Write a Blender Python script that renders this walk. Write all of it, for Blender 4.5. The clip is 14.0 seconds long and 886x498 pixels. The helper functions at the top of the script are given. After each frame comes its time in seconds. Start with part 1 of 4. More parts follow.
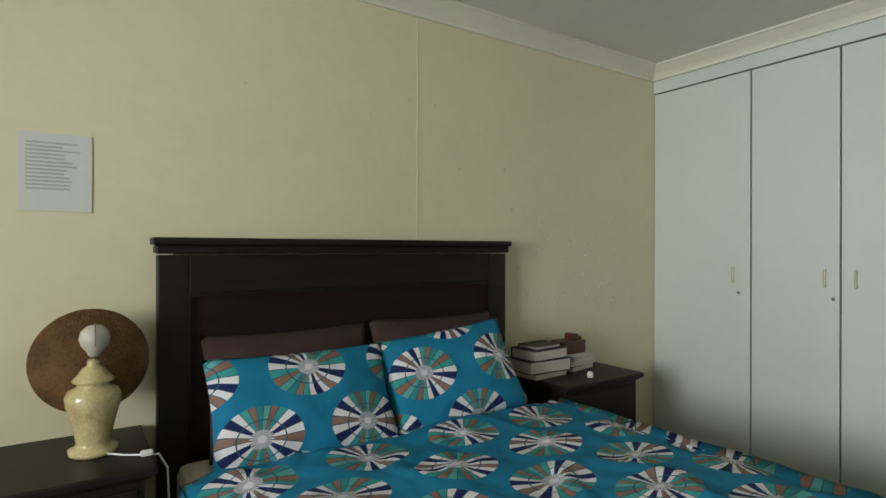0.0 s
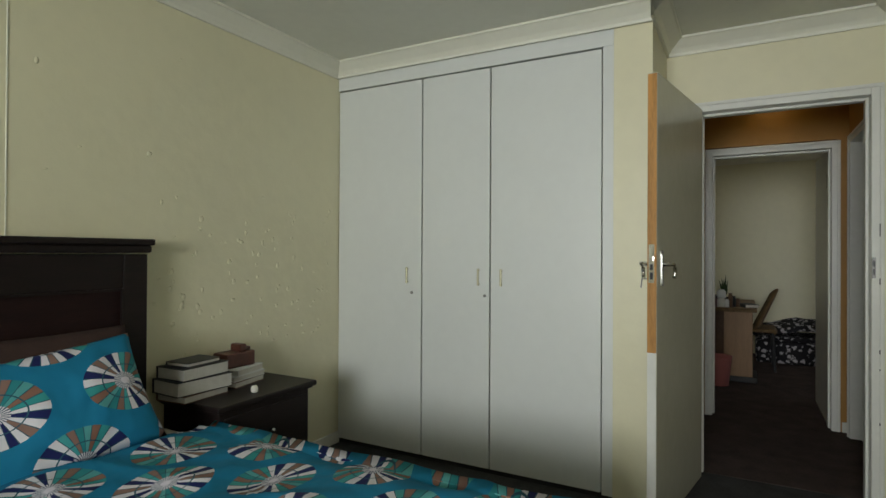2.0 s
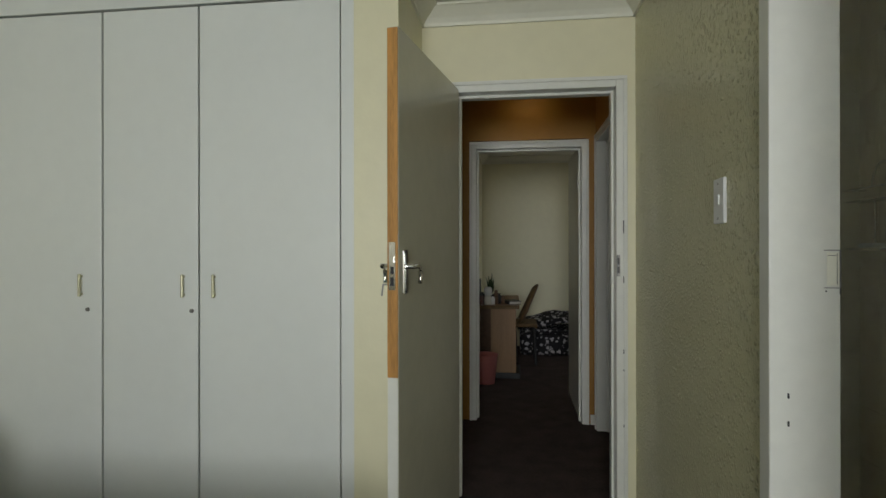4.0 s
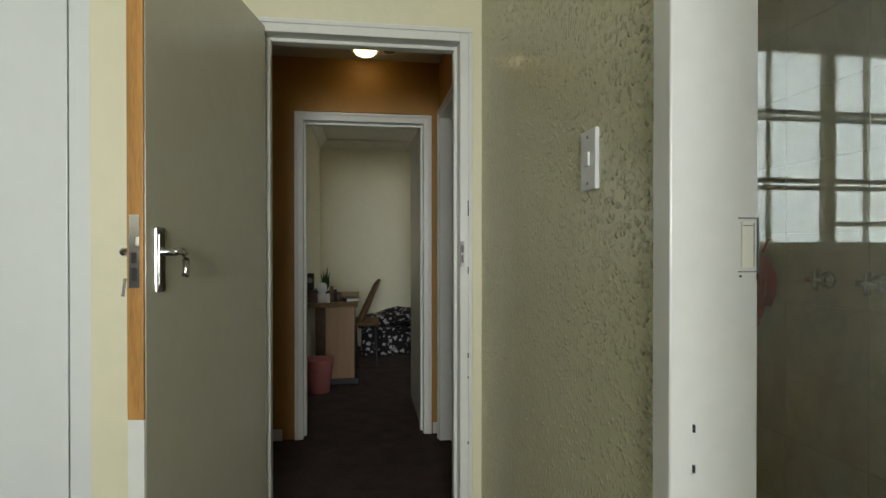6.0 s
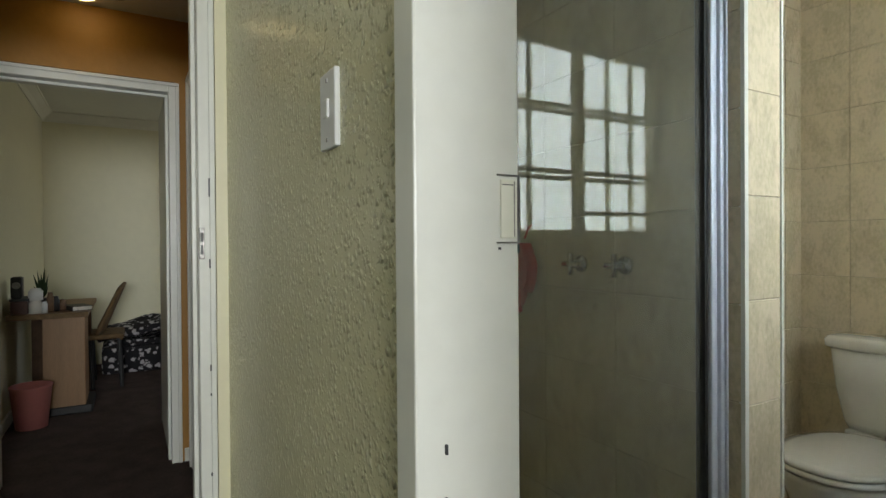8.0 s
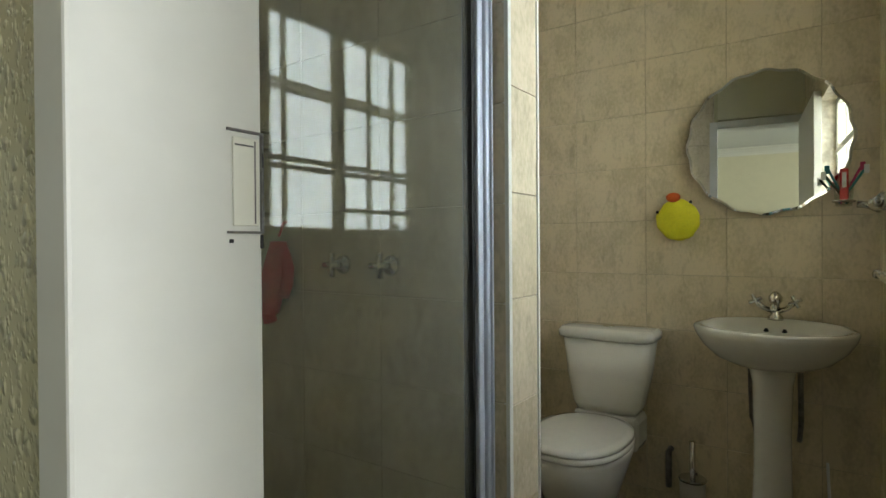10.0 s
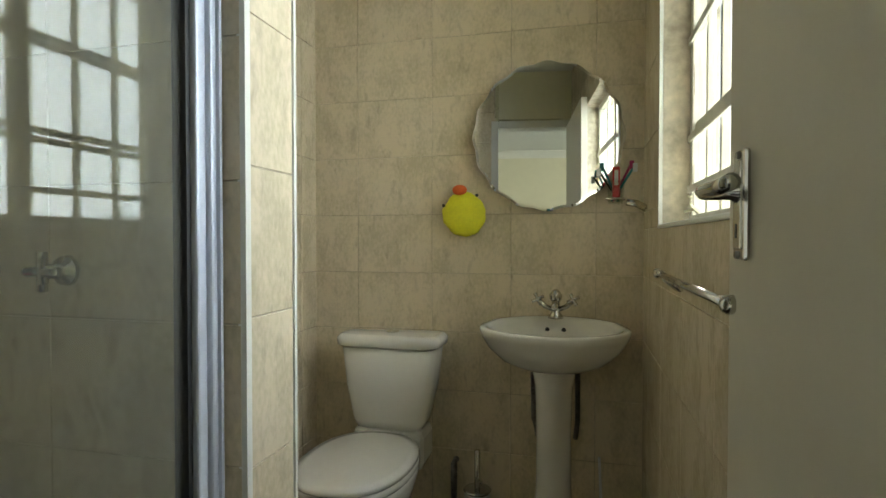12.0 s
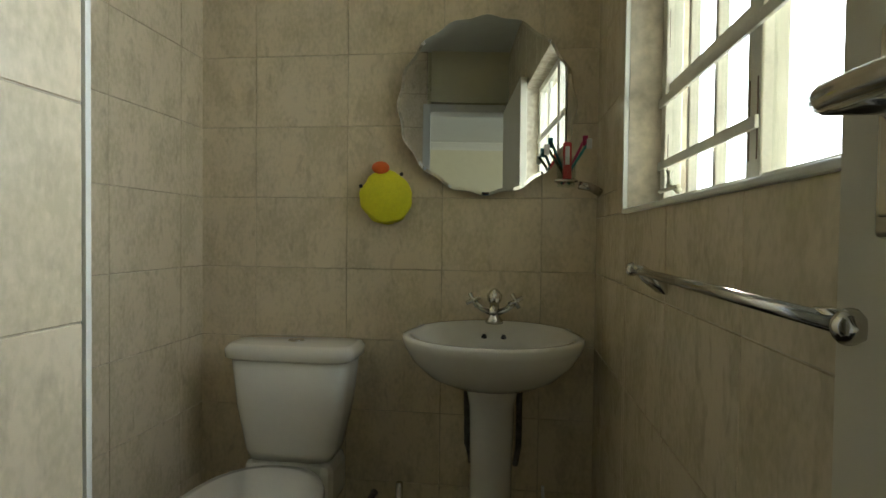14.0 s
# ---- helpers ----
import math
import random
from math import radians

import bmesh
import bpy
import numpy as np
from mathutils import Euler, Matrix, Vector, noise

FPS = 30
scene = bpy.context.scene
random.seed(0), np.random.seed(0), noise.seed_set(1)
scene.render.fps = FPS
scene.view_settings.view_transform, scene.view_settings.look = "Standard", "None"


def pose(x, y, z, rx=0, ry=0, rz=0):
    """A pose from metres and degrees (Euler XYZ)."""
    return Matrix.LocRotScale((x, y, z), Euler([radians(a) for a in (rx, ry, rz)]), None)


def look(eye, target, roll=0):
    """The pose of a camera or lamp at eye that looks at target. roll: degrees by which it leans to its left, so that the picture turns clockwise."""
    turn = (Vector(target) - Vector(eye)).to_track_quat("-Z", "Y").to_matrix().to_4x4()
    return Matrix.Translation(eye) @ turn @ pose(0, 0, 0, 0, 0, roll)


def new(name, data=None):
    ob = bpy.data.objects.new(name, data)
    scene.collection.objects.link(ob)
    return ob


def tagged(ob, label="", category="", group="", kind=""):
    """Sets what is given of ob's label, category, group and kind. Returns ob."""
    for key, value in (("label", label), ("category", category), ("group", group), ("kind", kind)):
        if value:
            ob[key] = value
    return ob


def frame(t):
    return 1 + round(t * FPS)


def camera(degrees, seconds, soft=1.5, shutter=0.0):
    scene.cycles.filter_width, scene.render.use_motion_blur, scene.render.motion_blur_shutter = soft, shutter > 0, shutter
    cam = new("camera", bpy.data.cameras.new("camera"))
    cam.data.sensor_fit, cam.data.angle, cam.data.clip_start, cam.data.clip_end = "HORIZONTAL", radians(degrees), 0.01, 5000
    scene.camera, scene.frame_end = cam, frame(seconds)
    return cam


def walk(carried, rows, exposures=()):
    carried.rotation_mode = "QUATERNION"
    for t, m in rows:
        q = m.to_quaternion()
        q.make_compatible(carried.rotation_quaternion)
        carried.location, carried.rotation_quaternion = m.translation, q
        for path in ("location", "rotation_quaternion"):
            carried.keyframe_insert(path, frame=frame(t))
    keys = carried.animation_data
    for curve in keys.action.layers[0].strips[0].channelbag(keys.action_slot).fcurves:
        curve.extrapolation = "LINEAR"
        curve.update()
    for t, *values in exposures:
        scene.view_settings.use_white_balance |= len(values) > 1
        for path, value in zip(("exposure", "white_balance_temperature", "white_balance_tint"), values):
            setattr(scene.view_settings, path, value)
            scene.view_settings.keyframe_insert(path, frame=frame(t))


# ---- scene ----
cam = camera(77.8, 14.0)
PATH = [
    (0, (0.535, -0.424, 1.224), (1.651, 1.236, 1.223), 0.1),
    (0.5, (0.564, -0.437, 1.251), (1.847, 1.097, 1.238), 0.0),
    (1, (0.669, -0.484, 1.253), (2.111, 0.902, 1.24), 0.4),
    (1.5, (0.789, -0.464, 1.237), (2.414, 0.702, 1.234), 0.3),
    (2, (0.92, -0.478, 1.215), (2.677, 0.478, 1.226), 0.3),
    (2.5, (1.092, -0.49, 1.224), (2.936, 0.285, 1.235), 0.1),
    (3, (1.27, -0.479, 1.253), (3.179, 0.118, 1.251), 0.1),
    (3.5, (1.424, -0.513, 1.24), (3.38, -0.098, 1.24), -0.0),
    (6, (2.088, -0.651, 1.182), (4.067, -0.936, 1.17), 0.0),
    (6.5, (2.161, -0.692, 1.162), (4.11, -1.142, 1.15), -0.1),
    (7, (2.22, -0.741, 1.151), (4.125, -1.348, 1.143), -0.3),
    (7.5, (2.258, -0.786, 1.147), (4.1, -1.565, 1.133), -0.4),
    (8, (2.308, -0.827, 1.141), (4.042, -1.824, 1.125), -0.4),
    (10.5, (2.497, -1.016, 1.132), (3.771, -3.282, 1.099), -0.4),
    (11, (2.533, -1.098, 1.146), (3.562, -3.483, 1.097), -0.3),
    (11.5, (2.539, -1.191, 1.137), (3.347, -3.662, 1.088), -0.1),
    (12, (2.541, -1.283, 1.133), (3.168, -3.805, 1.085), -0.0),
    (12.5, (2.548, -1.369, 1.116), (3.037, -3.922, 1.062), 0.4),
    (13, (2.558, -1.482, 1.108), (2.955, -4.051, 1.055), 0.3),
    (13.5, (2.574, -1.566, 1.107), (2.916, -4.143, 1.052), 0.4),
    (14, (2.577, -1.629, 1.108), (2.893, -4.208, 1.047), 0.7),
]
walk(cam, [(t, look(eye, target, roll)) for t, eye, target, roll in PATH],
     exposures=[(0, -0.15), (2.5, -0.25), (3.5, -0.3), (6.0, 0.2), (7.0, 0.4), (8.0, 0.38), (10.5, 0.45), (11.5, 0.58), (12.5, 0.58), (13.2, 0.25), (14.0, -0.08)])
BED_W, ROOM_W, OUTSIDE = 150, 2.0, 8.5

# ---- light ----
world = bpy.data.worlds.new("World")
scene.world = world
world.use_nodes = True
_n = world.node_tree.nodes
_sky = _n.new("ShaderNodeTexSky")
_sky.sky_type, _sky.sun_disc = "NISHITA", False
_sky.sun_elevation, _sky.sun_rotation = radians(50), radians(200)
world.node_tree.links.new(_sky.outputs[0], _n["Background"].inputs[0])
_n["Background"].inputs[1].default_value = 0.1


def sun_light(strength, elevation, rotation):
    d = bpy.data.lights.new("sun", "SUN")
    d.energy, d.angle, d.color = strength, radians(0.5), (1, 0.96, 0.9)
    ob = new("sun", d)
    ob.matrix_world = look((0, 0, 0), (-math.sin(radians(rotation)) * math.cos(radians(elevation)), -math.cos(radians(rotation)) * math.cos(radians(elevation)), -math.sin(radians(elevation))))
    return ob


sun_light(3.0, 50, 200)


def window_light(name, eye, target, w, h, power, color, spread=180):
    d = bpy.data.lights.new(name, "AREA")
    d.shape, d.size, d.size_y, d.energy, d.color = "RECTANGLE", w, h, power, color
    ob = new(name, d)
    ob.matrix_world = look(eye, target)
    d.spread = radians(spread)
    return ob


window_light("bedroom_daylight", (-2.26, -0.2, 1.5), (1, 0.0, 1.40), 1.5, 1.2, BED_W * 0.365, (0.95, 0.98, 0.98), 106)
window_light("far_room_daylight", (7.6, -3.06, 1.5), (7.6, -2, 1.5), 1.6, 1.1, ROOM_W, (1.0, 0.99, 0.95))
# unseen fill lamp added inside the side room, which has no window opening
window_light("side_room_fill", (7.4, 1.6, 1.5), (6, 1.2, 1.3), 0.8, 1.0, 4, (0.95, 0.98, 1.0))


# ---- materials ----
def material(name, color, rough=0.6, vary=0.12, scale=6.0, bump=0.0, bump_scale=60.0, metal=0.0, dark=None, streak=None, spec=0.5, coat=0.0):
    m = bpy.data.materials.new(name)
    m.use_nodes = True
    nt = m.node_tree
    b = nt.nodes["Principled BSDF"]
    b.inputs["Roughness"].default_value, b.inputs["Metallic"].default_value = rough, metal
    b.inputs["Specular IOR Level"].default_value = spec
    b.inputs["Coat Weight"].default_value = coat
    tc = nt.nodes.new("ShaderNodeTexCoord")
    mp = nt.nodes.new("ShaderNodeMapping")
    nt.links.new(tc.outputs["Object"], mp.inputs[0])
    if streak:
        mp.inputs["Scale"].default_value = streak
    big, small, mix = nt.nodes.new("ShaderNodeTexNoise"), nt.nodes.new("ShaderNodeTexNoise"), nt.nodes.new("ShaderNodeMath")
    big.inputs["Scale"].default_value, small.inputs["Scale"].default_value = scale, scale * 9
    big.inputs["Detail"].default_value = small.inputs["Detail"].default_value = 5
    mix.operation = "MULTIPLY_ADD"
    mix.inputs[1].default_value = 0.4
    for t in (big, small):
        nt.links.new(mp.outputs[0], t.inputs["Vector"])
    nt.links.new(small.outputs[0], mix.inputs[0])
    half = nt.nodes.new("ShaderNodeMath")
    half.operation, half.inputs[1].default_value = "MULTIPLY", 0.6
    nt.links.new(big.outputs[0], half.inputs[0])
    nt.links.new(half.outputs[0], mix.inputs[2])
    ramp = nt.nodes.new("ShaderNodeValToRGB")
    dk = dark or tuple(c * (1 - 2 * vary) for c in color)
    ramp.color_ramp.elements[0].position, ramp.color_ramp.elements[1].position = 0.33, 0.62
    ramp.color_ramp.elements[0].color, ramp.color_ramp.elements[1].color = (*dk, 1), (*color, 1)
    nt.links.new(mix.outputs[0], ramp.inputs[0])
    nt.links.new(ramp.outputs[0], b.inputs["Base Color"])
    if bump:
        bt, bp = nt.nodes.new("ShaderNodeTexNoise"), nt.nodes.new("ShaderNodeBump")
        bt.inputs["Scale"].default_value, bt.inputs["Detail"].default_value = bump_scale, 3
        bp.inputs["Strength"].default_value, bp.inputs["Distance"].default_value = bump, 0.01
        nt.links.new(mp.outputs[0], bt.inputs["Vector"])
        nt.links.new(bt.outputs[0], bp.inputs["Height"])
        nt.links.new(bp.outputs[0], b.inputs["Normal"])
    return m


M = {
    "cream": material("cream wall paint", (0.75, 0.71, 0.50), 0.42, 0.03, 1.5, 0.40, 10),
    "ceiling": material("ceiling paint", (0.74, 0.74, 0.66), 0.85, 0.03, 2, 0.05, 80),
    "cornice": material("cornice paint", (0.78, 0.77, 0.66), 0.6, 0.03, 3),
    "trim": material("white gloss enamel", (0.74, 0.74, 0.68), 0.3, 0.04, 3, 0.05, 30),
    "wardrobe": material("wardrobe paint", (0.70, 0.72, 0.69), 0.38, 0.02, 2, 0.04, 40),
    "door": material("cream enamel door", (0.60, 0.58, 0.46), 0.22, 0.04, 2, 0.04, 25),
    "bathdoor": material("cream bathroom door paint", (0.62, 0.58, 0.46), 0.5, 0.03, 2, 0.04, 25),
    "pine": material("bare pine", (0.55, 0.27, 0.07), 0.45, 0.25, 5, 0.1, 30, streak=(6, 6, 0.5)),
    "ochre": material("ochre wall paint", (0.40, 0.20, 0.035), 0.55, 0.06, 2, 0.2, 20),
    "carpet": material("grey brown carpet", (0.10, 0.075, 0.068), 0.95, 0.2, 8, 0.6, 260, spec=0.1),
    "darkcarpet": material("dark grey carpet", (0.075, 0.075, 0.075), 0.95, 0.2, 8, 0.6, 260, spec=0.1),
    "darkwood": material("dark stained wood", (0.016, 0.010, 0.009), 0.45, 0.25, 4, 0.05, 30, streak=(1, 6, 6), spec=0.3, dark=(0.008, 0.005, 0.005)),
    "panelwood": material("dark reddish wood panel", (0.022, 0.009, 0.008), 0.55, 0.25, 4, 0.05, 30, streak=(1, 6, 6), spec=0.2, dark=(0.012, 0.005, 0.005)),
    "redwood": material("dark red leather", (0.10, 0.03, 0.018), 0.4, 0.2, 9, 0.1, 60),
    "brownlinen": material("brown linen", (0.055, 0.028, 0.022), 0.9, 0.15, 12, 0.3, 200),
    "sheet": material("cream bed sheet", (0.62, 0.56, 0.46), 0.9, 0.05, 8, 0.2, 120),
    "paper": material("paper", (0.66, 0.67, 0.65), 0.8, 0.02, 5),
    "ink": material("grey ink", (0.45, 0.45, 0.47), 0.8, 0.05),
    "pages": material("book pages", (0.62, 0.60, 0.54), 0.8, 0.08, 30),
    "black": material("black cover", (0.02, 0.02, 0.022), 0.5, 0.2, 20),
    "brown": material("tan cover", (0.16, 0.09, 0.05), 0.6, 0.2, 20),
    "urn": material("cream glazed ceramic", (0.62, 0.54, 0.30), 0.25, 0.15, 14, 0.05, 40, dark=(0.38, 0.29, 0.11), coat=0.4),
    "wicker": material("woven brown shade", (0.33, 0.17, 0.065), 0.8, 0.3, 12, 0.6, 140),
    "bulb": material("frosted white bulb", (0.52, 0.48, 0.42), 0.4, 0.03),
    "cable": material("white plastic", (0.75, 0.75, 0.74), 0.4, 0.03),
    "chrome": material("chrome", (0.62, 0.61, 0.58), 0.16, 0.08, 20, metal=1.0),
    "brass": material("pale brass", (0.55, 0.52, 0.36), 0.4, 0.1, 20, metal=0.6),
    "steel": material("worn steel", (0.35, 0.34, 0.32), 0.4, 0.3, 30, metal=0.9),
    "alu": material("anodised aluminium", (0.62, 0.66, 0.76), 0.42, 0.04, 10, metal=0.25),
    "seal": material("black rubber seal and gap shade", (0.02, 0.02, 0.02), 0.6),
    "grout": material("grout", (0.66, 0.58, 0.44), 0.9, 0.30, 4),
    "porcelain": material("white porcelain", (0.72, 0.70, 0.63), 0.12, 0.02, 4, coat=0.5),
    "yellow": material("yellow towelling", (0.74, 0.70, 0.02), 0.75, 0.08, 12, 0.3, 90),
    "orange": material("orange felt", (0.72, 0.13, 0.02), 0.8, 0.08, 12, 0.2, 90),
    "red": material("red sponge", (0.72, 0.02, 0.03), 0.85, 0.15, 20, 0.5, 120),
    "pink": material("pink plastic", (0.55, 0.20, 0.18), 0.5, 0.05, 5),
    "beech": material("beech laminate", (0.31, 0.175, 0.08), 0.5, 0.12, 4, streak=(5, 5, 0.6)),
    "cane": material("woven cane", (0.20, 0.12, 0.05), 0.7, 0.3, 20, 0.4, 150),
    "green": material("dark green leaf", (0.04, 0.08, 0.025), 0.6, 0.3, 20),
    "teal": material("teal plastic", (0.03, 0.22, 0.22), 0.4, 0.05),
    "magenta": material("magenta plastic", (0.45, 0.03, 0.12), 0.4, 0.05),
    "redplastic": material("red plastic", (0.55, 0.02, 0.02), 0.4, 0.05),
    "bluewhite": material("blue striped bedding", (0.45, 0.55, 0.75), 0.8, 0.2, 20),
    "floor_tile": material("brown floor tile", (0.10, 0.075, 0.055), 0.4, 0.2, 8, 0.1, 40),
    "burglar": material("cream window enamel", (0.66, 0.63, 0.52), 0.35, 0.08, 20),
}


def tile_material():
    m = material("beige marbled tile", (0.71, 0.61, 0.44), 0.26, 0.1, 7, 0.04, 60, dark=(0.57, 0.495, 0.34), streak=(1.6, 1.6, 1), coat=0.15)
    nt = m.node_tree
    ramp = [n for n in nt.nodes if n.type == "VALTORGB"][0]
    ramp.color_ramp.elements[0].position, ramp.color_ramp.elements[1].position = 0.38, 0.55
    info, mp = nt.nodes.new("ShaderNodeObjectInfo"), [n for n in nt.nodes if n.type == "MAPPING"][0]
    mul = nt.nodes.new("ShaderNodeMath")
    mul.operation, mul.inputs[1].default_value = "MULTIPLY", 37.0
    nt.links.new(info.outputs["Random"], mul.inputs[0])
    nt.links.new(mul.outputs[0], mp.inputs["Location"])
    # grey flecks and short veins in the glaze
    tc = [n for n in nt.nodes if n.type == "TEX_COORD"][0]
    fl, cut, patch, both, mixc = nt.nodes.new("ShaderNodeTexNoise"), nt.nodes.new("ShaderNodeValToRGB"), nt.nodes.new("ShaderNodeTexNoise"), nt.nodes.new("ShaderNodeMath"), nt.nodes.new("ShaderNodeMix")
    mp2 = nt.nodes.new("ShaderNodeMapping")
    mp2.inputs["Rotation"].default_value, mp2.inputs["Scale"].default_value = (0, 0.5, 0), (2.2, 2.2, 1)
    nt.links.new(tc.outputs["Object"], mp2.inputs[0])
    nt.links.new(mul.outputs[0], mp2.inputs["Location"])
    fl.inputs["Scale"].default_value, fl.inputs["Detail"].default_value, fl.inputs["Distortion"].default_value = 17, 5, 0.5
    patch.inputs["Scale"].default_value = 6
    nt.links.new(mp2.outputs[0], fl.inputs["Vector"])
    nt.links.new(mp2.outputs[0], patch.inputs["Vector"])
    cut.color_ramp.elements[0].position, cut.color_ramp.elements[1].position = 0.55, 0.78
    nt.links.new(fl.outputs[0], cut.inputs[0])
    both.operation = "MULTIPLY"
    nt.links.new(cut.outputs[0], both.inputs[0])
    nt.links.new(patch.outputs[0], both.inputs[1])
    mixc.data_type = "RGBA"
    nt.links.new(both.outputs[0], mixc.inputs["Factor"])
    ca, cb = [i for i in mixc.inputs if i.type == "RGBA"]
    nt.links.new(ramp.outputs[0], ca)
    cb.default_value = (0.36, 0.30, 0.21, 1)
    nt.links.new([o for o in mixc.outputs if o.type == "RGBA"][0], nt.nodes["Principled BSDF"].inputs["Base Color"])
    return m


M["tile"] = tile_material()


def stucco_material():
    """Rounded blobs of thrown plaster under glossy paint."""
    m = material("rough cast cream paint", (0.68, 0.65, 0.43), 0.24, 0.04, 3)
    nt = m.node_tree
    b, tc = nt.nodes["Principled BSDF"], [n for n in nt.nodes if n.type == "TEX_COORD"][0]
    warp, add_v = nt.nodes.new("ShaderNodeTexNoise"), nt.nodes.new("ShaderNodeVectorMath")
    warp.inputs["Scale"].default_value = 35
    add_v.operation = "MULTIPLY_ADD"
    add_v.inputs[1].default_value = (0.018, 0.018, 0.018)
    nt.links.new(tc.outputs["Object"], warp.inputs["Vector"])
    nt.links.new(warp.outputs["Color"], add_v.inputs[0])
    nt.links.new(tc.outputs["Object"], add_v.inputs[2])
    total = None
    for scale, lo, hi, gain in ((62, 0.12, 0.50, 1.0), (120, 0.10, 0.45, 0.4)):
        v, rm, pick, mul = nt.nodes.new("ShaderNodeTexVoronoi"), nt.nodes.new("ShaderNodeMapRange"), nt.nodes.new("ShaderNodeSeparateColor"), nt.nodes.new("ShaderNodeMath")
        v.inputs["Scale"].default_value = scale
        rm.interpolation_type = "SMOOTHSTEP"
        for k, val in (("From Min", hi), ("From Max", lo), ("To Min", 0.0), ("To Max", gain)):
            rm.inputs[k].default_value = val
        nt.links.new(add_v.outputs[0], v.inputs["Vector"])
        nt.links.new(v.outputs["Distance"], rm.inputs["Value"])
        nt.links.new(v.outputs["Color"], pick.inputs[0])
        mul.operation = "MULTIPLY"
        nt.links.new(rm.outputs[0], mul.inputs[0])
        nt.links.new(pick.outputs[0], mul.inputs[1])
        if total is None:
            total = mul.outputs[0]
        else:
            plus = nt.nodes.new("ShaderNodeMath")
            nt.links.new(total, plus.inputs[0])
            nt.links.new(mul.outputs[0], plus.inputs[1])
            total = plus.outputs[0]
    bp = nt.nodes.new("ShaderNodeBump")
    bp.inputs["Strength"].default_value, bp.inputs["Distance"].default_value = 1.0, 0.011
    nt.links.new(total, bp.inputs["Height"])
    nt.links.new(bp.outputs[0], b.inputs["Normal"])
    return m


M["stucco"] = stucco_material()


def glass_material(name, tint, haze, film=0.0, shine=0.04):
    m = bpy.data.materials.new(name)
    m.use_nodes = True
    nt = m.node_tree
    nt.nodes.remove(nt.nodes["Principled BSDF"])
    tr, gl, mx = (nt.nodes.new("ShaderNode" + k) for k in ("BsdfTransparent", "BsdfGlossy", "MixShader"))
    tr.inputs[0].default_value = (*tint, 1)
    gl.inputs["Roughness"].default_value = haze
    mx.inputs[0].default_value = shine
    nt.links.new(tr.outputs[0], mx.inputs[1])
    nt.links.new(gl.outputs[0], mx.inputs[2])
    out = mx.outputs[0]
    if film:
        df, tl_, both, fm = (nt.nodes.new("ShaderNode" + k) for k in ("BsdfDiffuse", "BsdfTranslucent", "MixShader", "MixShader"))
        df.inputs[0].default_value = tl_.inputs[0].default_value = (0.72, 0.74, 0.66, 1)
        nt.links.new(df.outputs[0], both.inputs[1])
        nt.links.new(tl_.outputs[0], both.inputs[2])
        both.inputs[0].default_value = 0.4
        nz = nt.nodes.new("ShaderNodeTexNoise")
        nz.inputs["Scale"].default_value = 3
        mul = nt.nodes.new("ShaderNodeMath")
        mul.operation, mul.inputs[1].default_value = "MULTIPLY", film * 2
        tc = nt.nodes.new("ShaderNodeTexCoord")
        nt.links.new(tc.outputs["Object"], nz.inputs["Vector"])
        nt.links.new(nz.outputs[0], mul.inputs[0])
        nt.links.new(mul.outputs[0], fm.inputs[0])
        nt.links.new(out, fm.inputs[1])
        nt.links.new(both.outputs[0], fm.inputs[2])
        out = fm.outputs[0]
    nt.links.new(out, nt.nodes["Material Output"].inputs[0])
    return m


M["glass"] = glass_material("shower glass with soap film", (0.86, 0.88, 0.80), 0.008, 0.09, 0.047)
M["clear"] = glass_material("clear glass", (0.92, 0.94, 0.92), 0.0)


def emission(name, color, strength):
    m = bpy.data.materials.new(name)
    m.use_nodes = True
    b = m.node_tree.nodes["Principled BSDF"]
    b.inputs["Emission Color"].default_value, b.inputs["Emission Strength"].default_value = (*color, 1), strength
    return m


M["outside"] = emission("bright hazy sky", (0.84, 0.91, 1.0), OUTSIDE)
M["lamp_on"] = emission("lit lamp", (1.0, 0.75, 0.35), 6)


def mirror_material():
    m = bpy.data.materials.new("mirror silver")
    m.use_nodes = True
    b = m.node_tree.nodes["Principled BSDF"]
    b.inputs["Base Color"].default_value = (0.84, 0.86, 0.83, 1)
    b.inputs["Metallic"].default_value, b.inputs["Roughness"].default_value = 1, 0.01
    return m


M["mirror"] = mirror_material()


